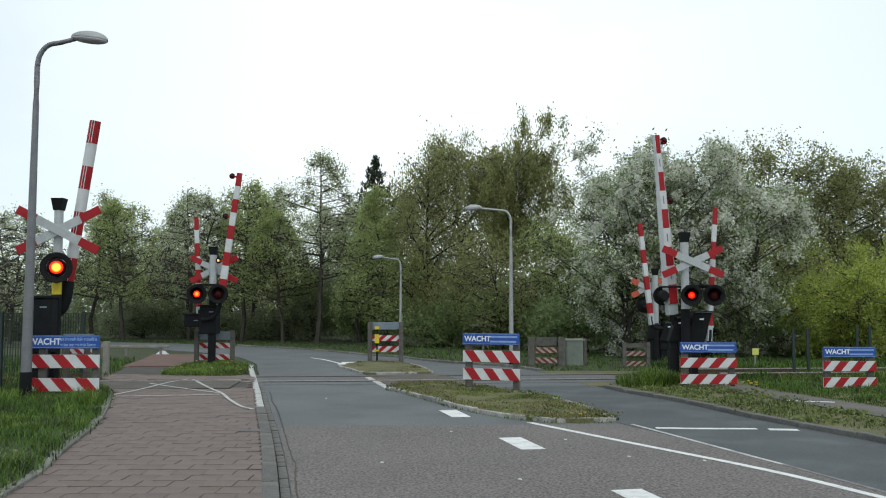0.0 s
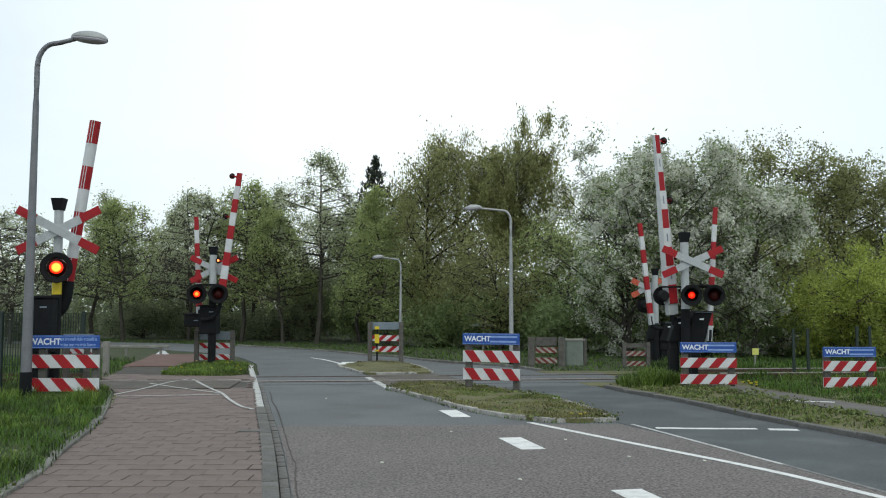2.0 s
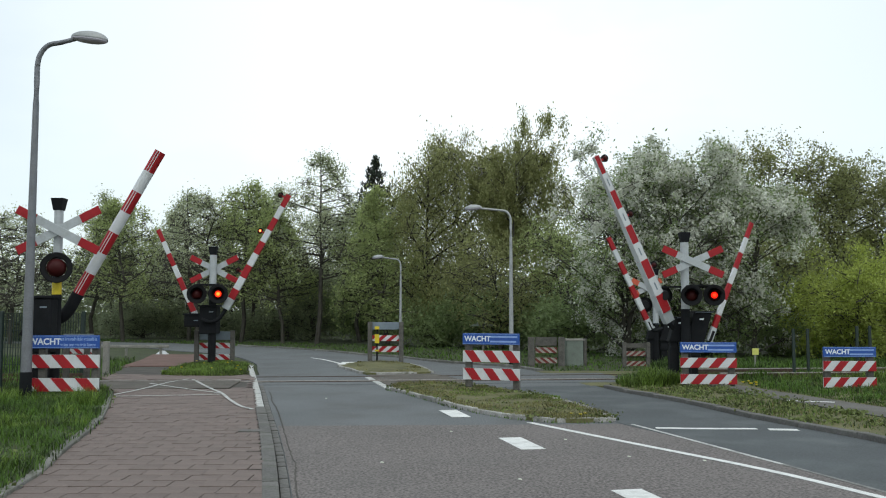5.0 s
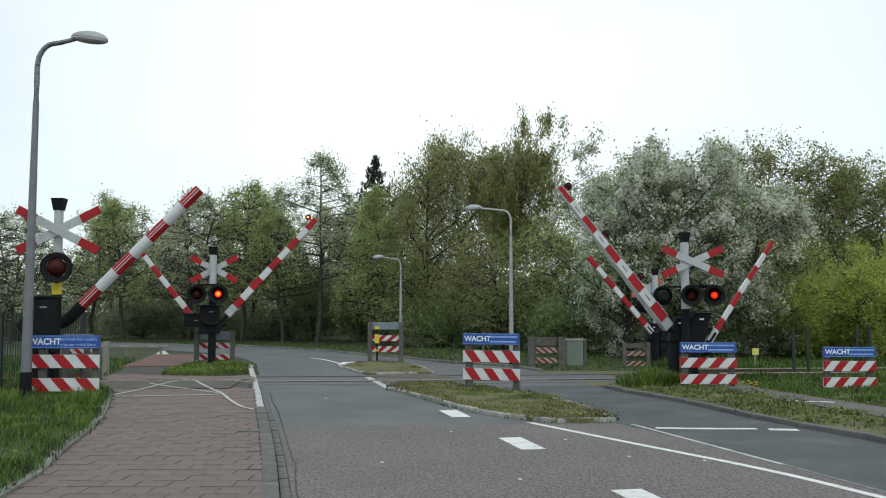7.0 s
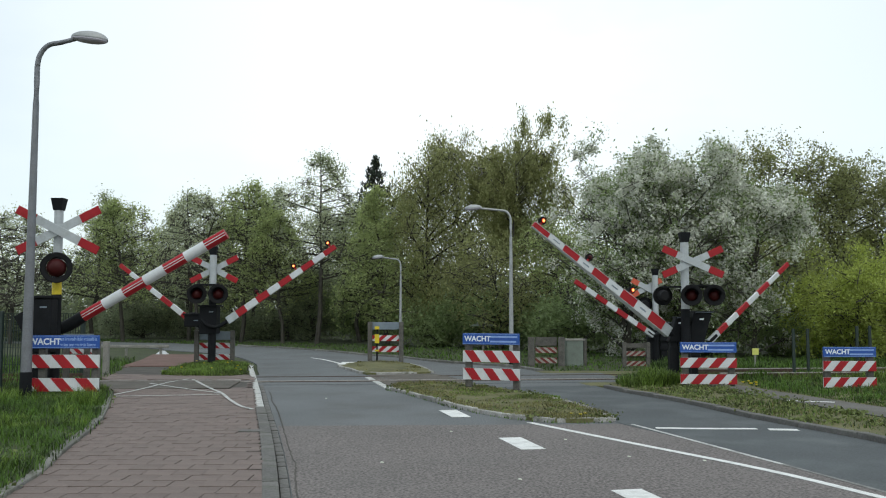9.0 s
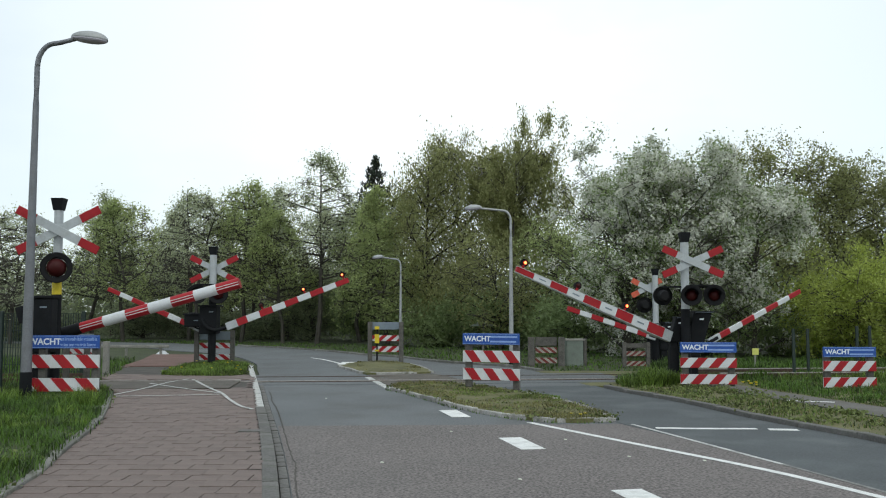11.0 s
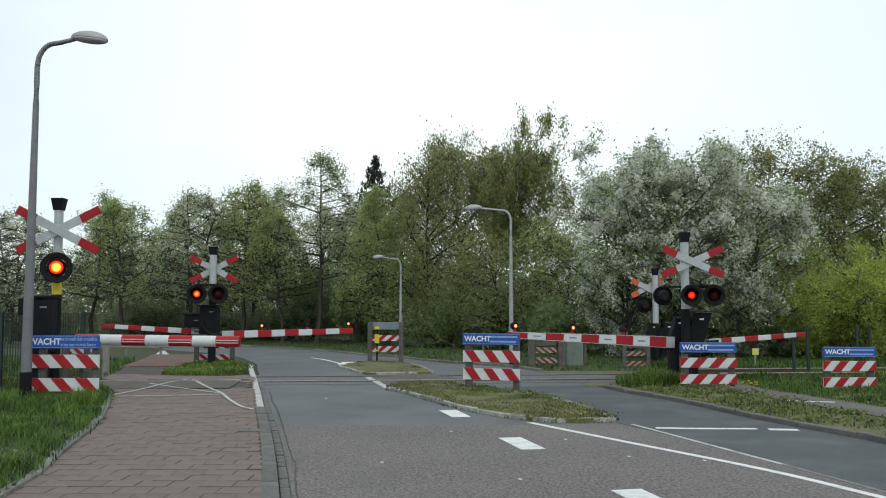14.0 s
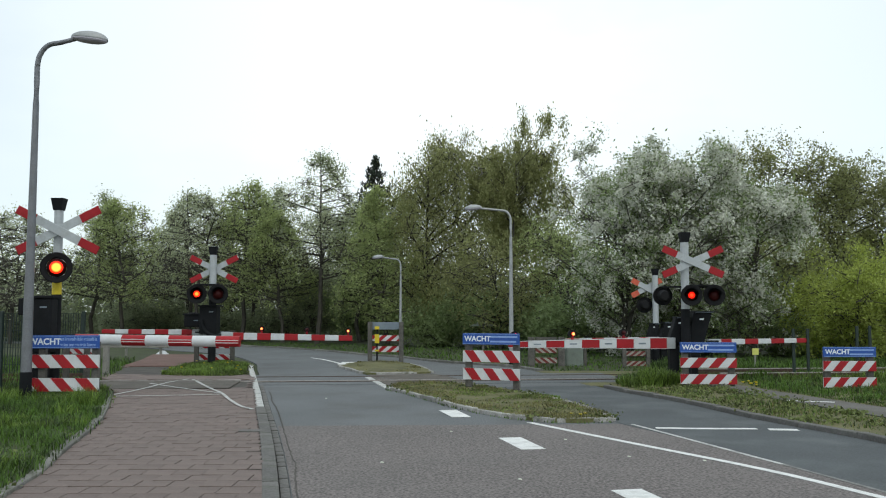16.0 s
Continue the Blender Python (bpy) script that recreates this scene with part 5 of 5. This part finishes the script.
def arm_rows(arm, law, side, pivot, yaw=0.0, gain=1.0, rest=0.0):
    walk(arm, [(t, pose(*pivot, 0, 0, yaw) @ pose(0, 0, 0, 0, -side * (a * gain + rest), 0)) for t, a in law])


def blink(drum, on_first, lit=LIT, anchor=(0, 0.02, 0), turn=140, dark=(99, 99)):
    """The lens drum turns its glowing cap to the front while it is lit, and aside while it is not."""
    on, half, off = (pose(*anchor, 0, 0, turn * w) for w in (0, 0.5, 1))
    rows, k = [], -2
    spans = []
    while FIRST + PERIOD * k < 16.2:
        a = FIRST + PERIOD * k
        spans.append((a, a + lit) if on_first else (a + lit, a + PERIOD))
        if dark[0] < spans[-1][1] - 0.1 and spans[-1][0] < dark[1]:
            spans.pop()
        k += 1
    state = any(a <= 0 < b_ for a, b_ in spans)
    rows.append((0.0, on if state else off))
    for a, b_ in spans:
        for t, before, after in ((a, off, on), (b_, on, off)):
            f0 = round(t * FPS)
            if f0 >= 3 and f0 + 2 < 16 * FPS:
                rows += [((f0 - 1) / FPS, before), (f0 / FPS, half), ((f0 + 1) / FPS, after)]
    rows.append((16.0, rows[-1][1]))
    walk(drum, rows)


def motions():
    arm_rows(MOVING["arm_path"], PATH_LAW, 1, (-0.41, 0.22, 1.37), 0, 1.008, -0.7)
    arm_rows(MOVING["arm_far_road"], ROAD_LAW, 1, (-0.25, -0.24, 1.17), 0, 1.0, -1.0)
    arm_rows(MOVING["arm_far_path"], ROAD_LAW, -1, (-0.18, 0.35, 1.07), 0, 1.04, 0.5)
    arm_rows(MOVING["arm_near_road"], NEAR_LAW, -1, (0.085, 0.32, 1.08), 21)
    arm_rows(MOVING["arm_near_path"], ROAD_LAW, 1, (0.51, 0.1, 0.8), 25, 1.02)
    arm_rows(MOVING["arm_back_path"], PATH_LAW, -1, (0.11, -0.3, 1.0), 20, 1.015)
    blink(MOVING["lamp_path"], True, 0.335, turn=-140)
    for name, first in (("lamp_far_a", True), ("lamp_far_b", False), ("lamp_near_a", True), ("lamp_near_b", False)):
        blink(MOVING[name], first, turn=-140 if "far" in name else 140, dark=DARK)
    for name in ("lights_far", "lights_near"):
        first, second, tip = MOVING[name]
        turn = -140 if name == "lights_far" else 140
        dark = (6.3, 8.2) if name == "lights_far" else (-9, 8.3)
        blink(first, name == "lights_far", LIT, first.location.copy(), turn, dark)
        blink(second, name != "lights_far", LIT, second.location.copy(), turn, dark)
        # the tip light shows once the arm has come half way down
        start = 6.7 if name == "lights_far" else 7.8
        on, off = (pose(*tip.location, 0, 0, turn * w) for w in (0, 1))
        half = pose(*tip.location, 0, 0, turn * 0.5)
        walk(tip, [(0.0, off), (start - 0.1, off), (start, half), (start + 0.1, on), (16.0, on)])


motions()
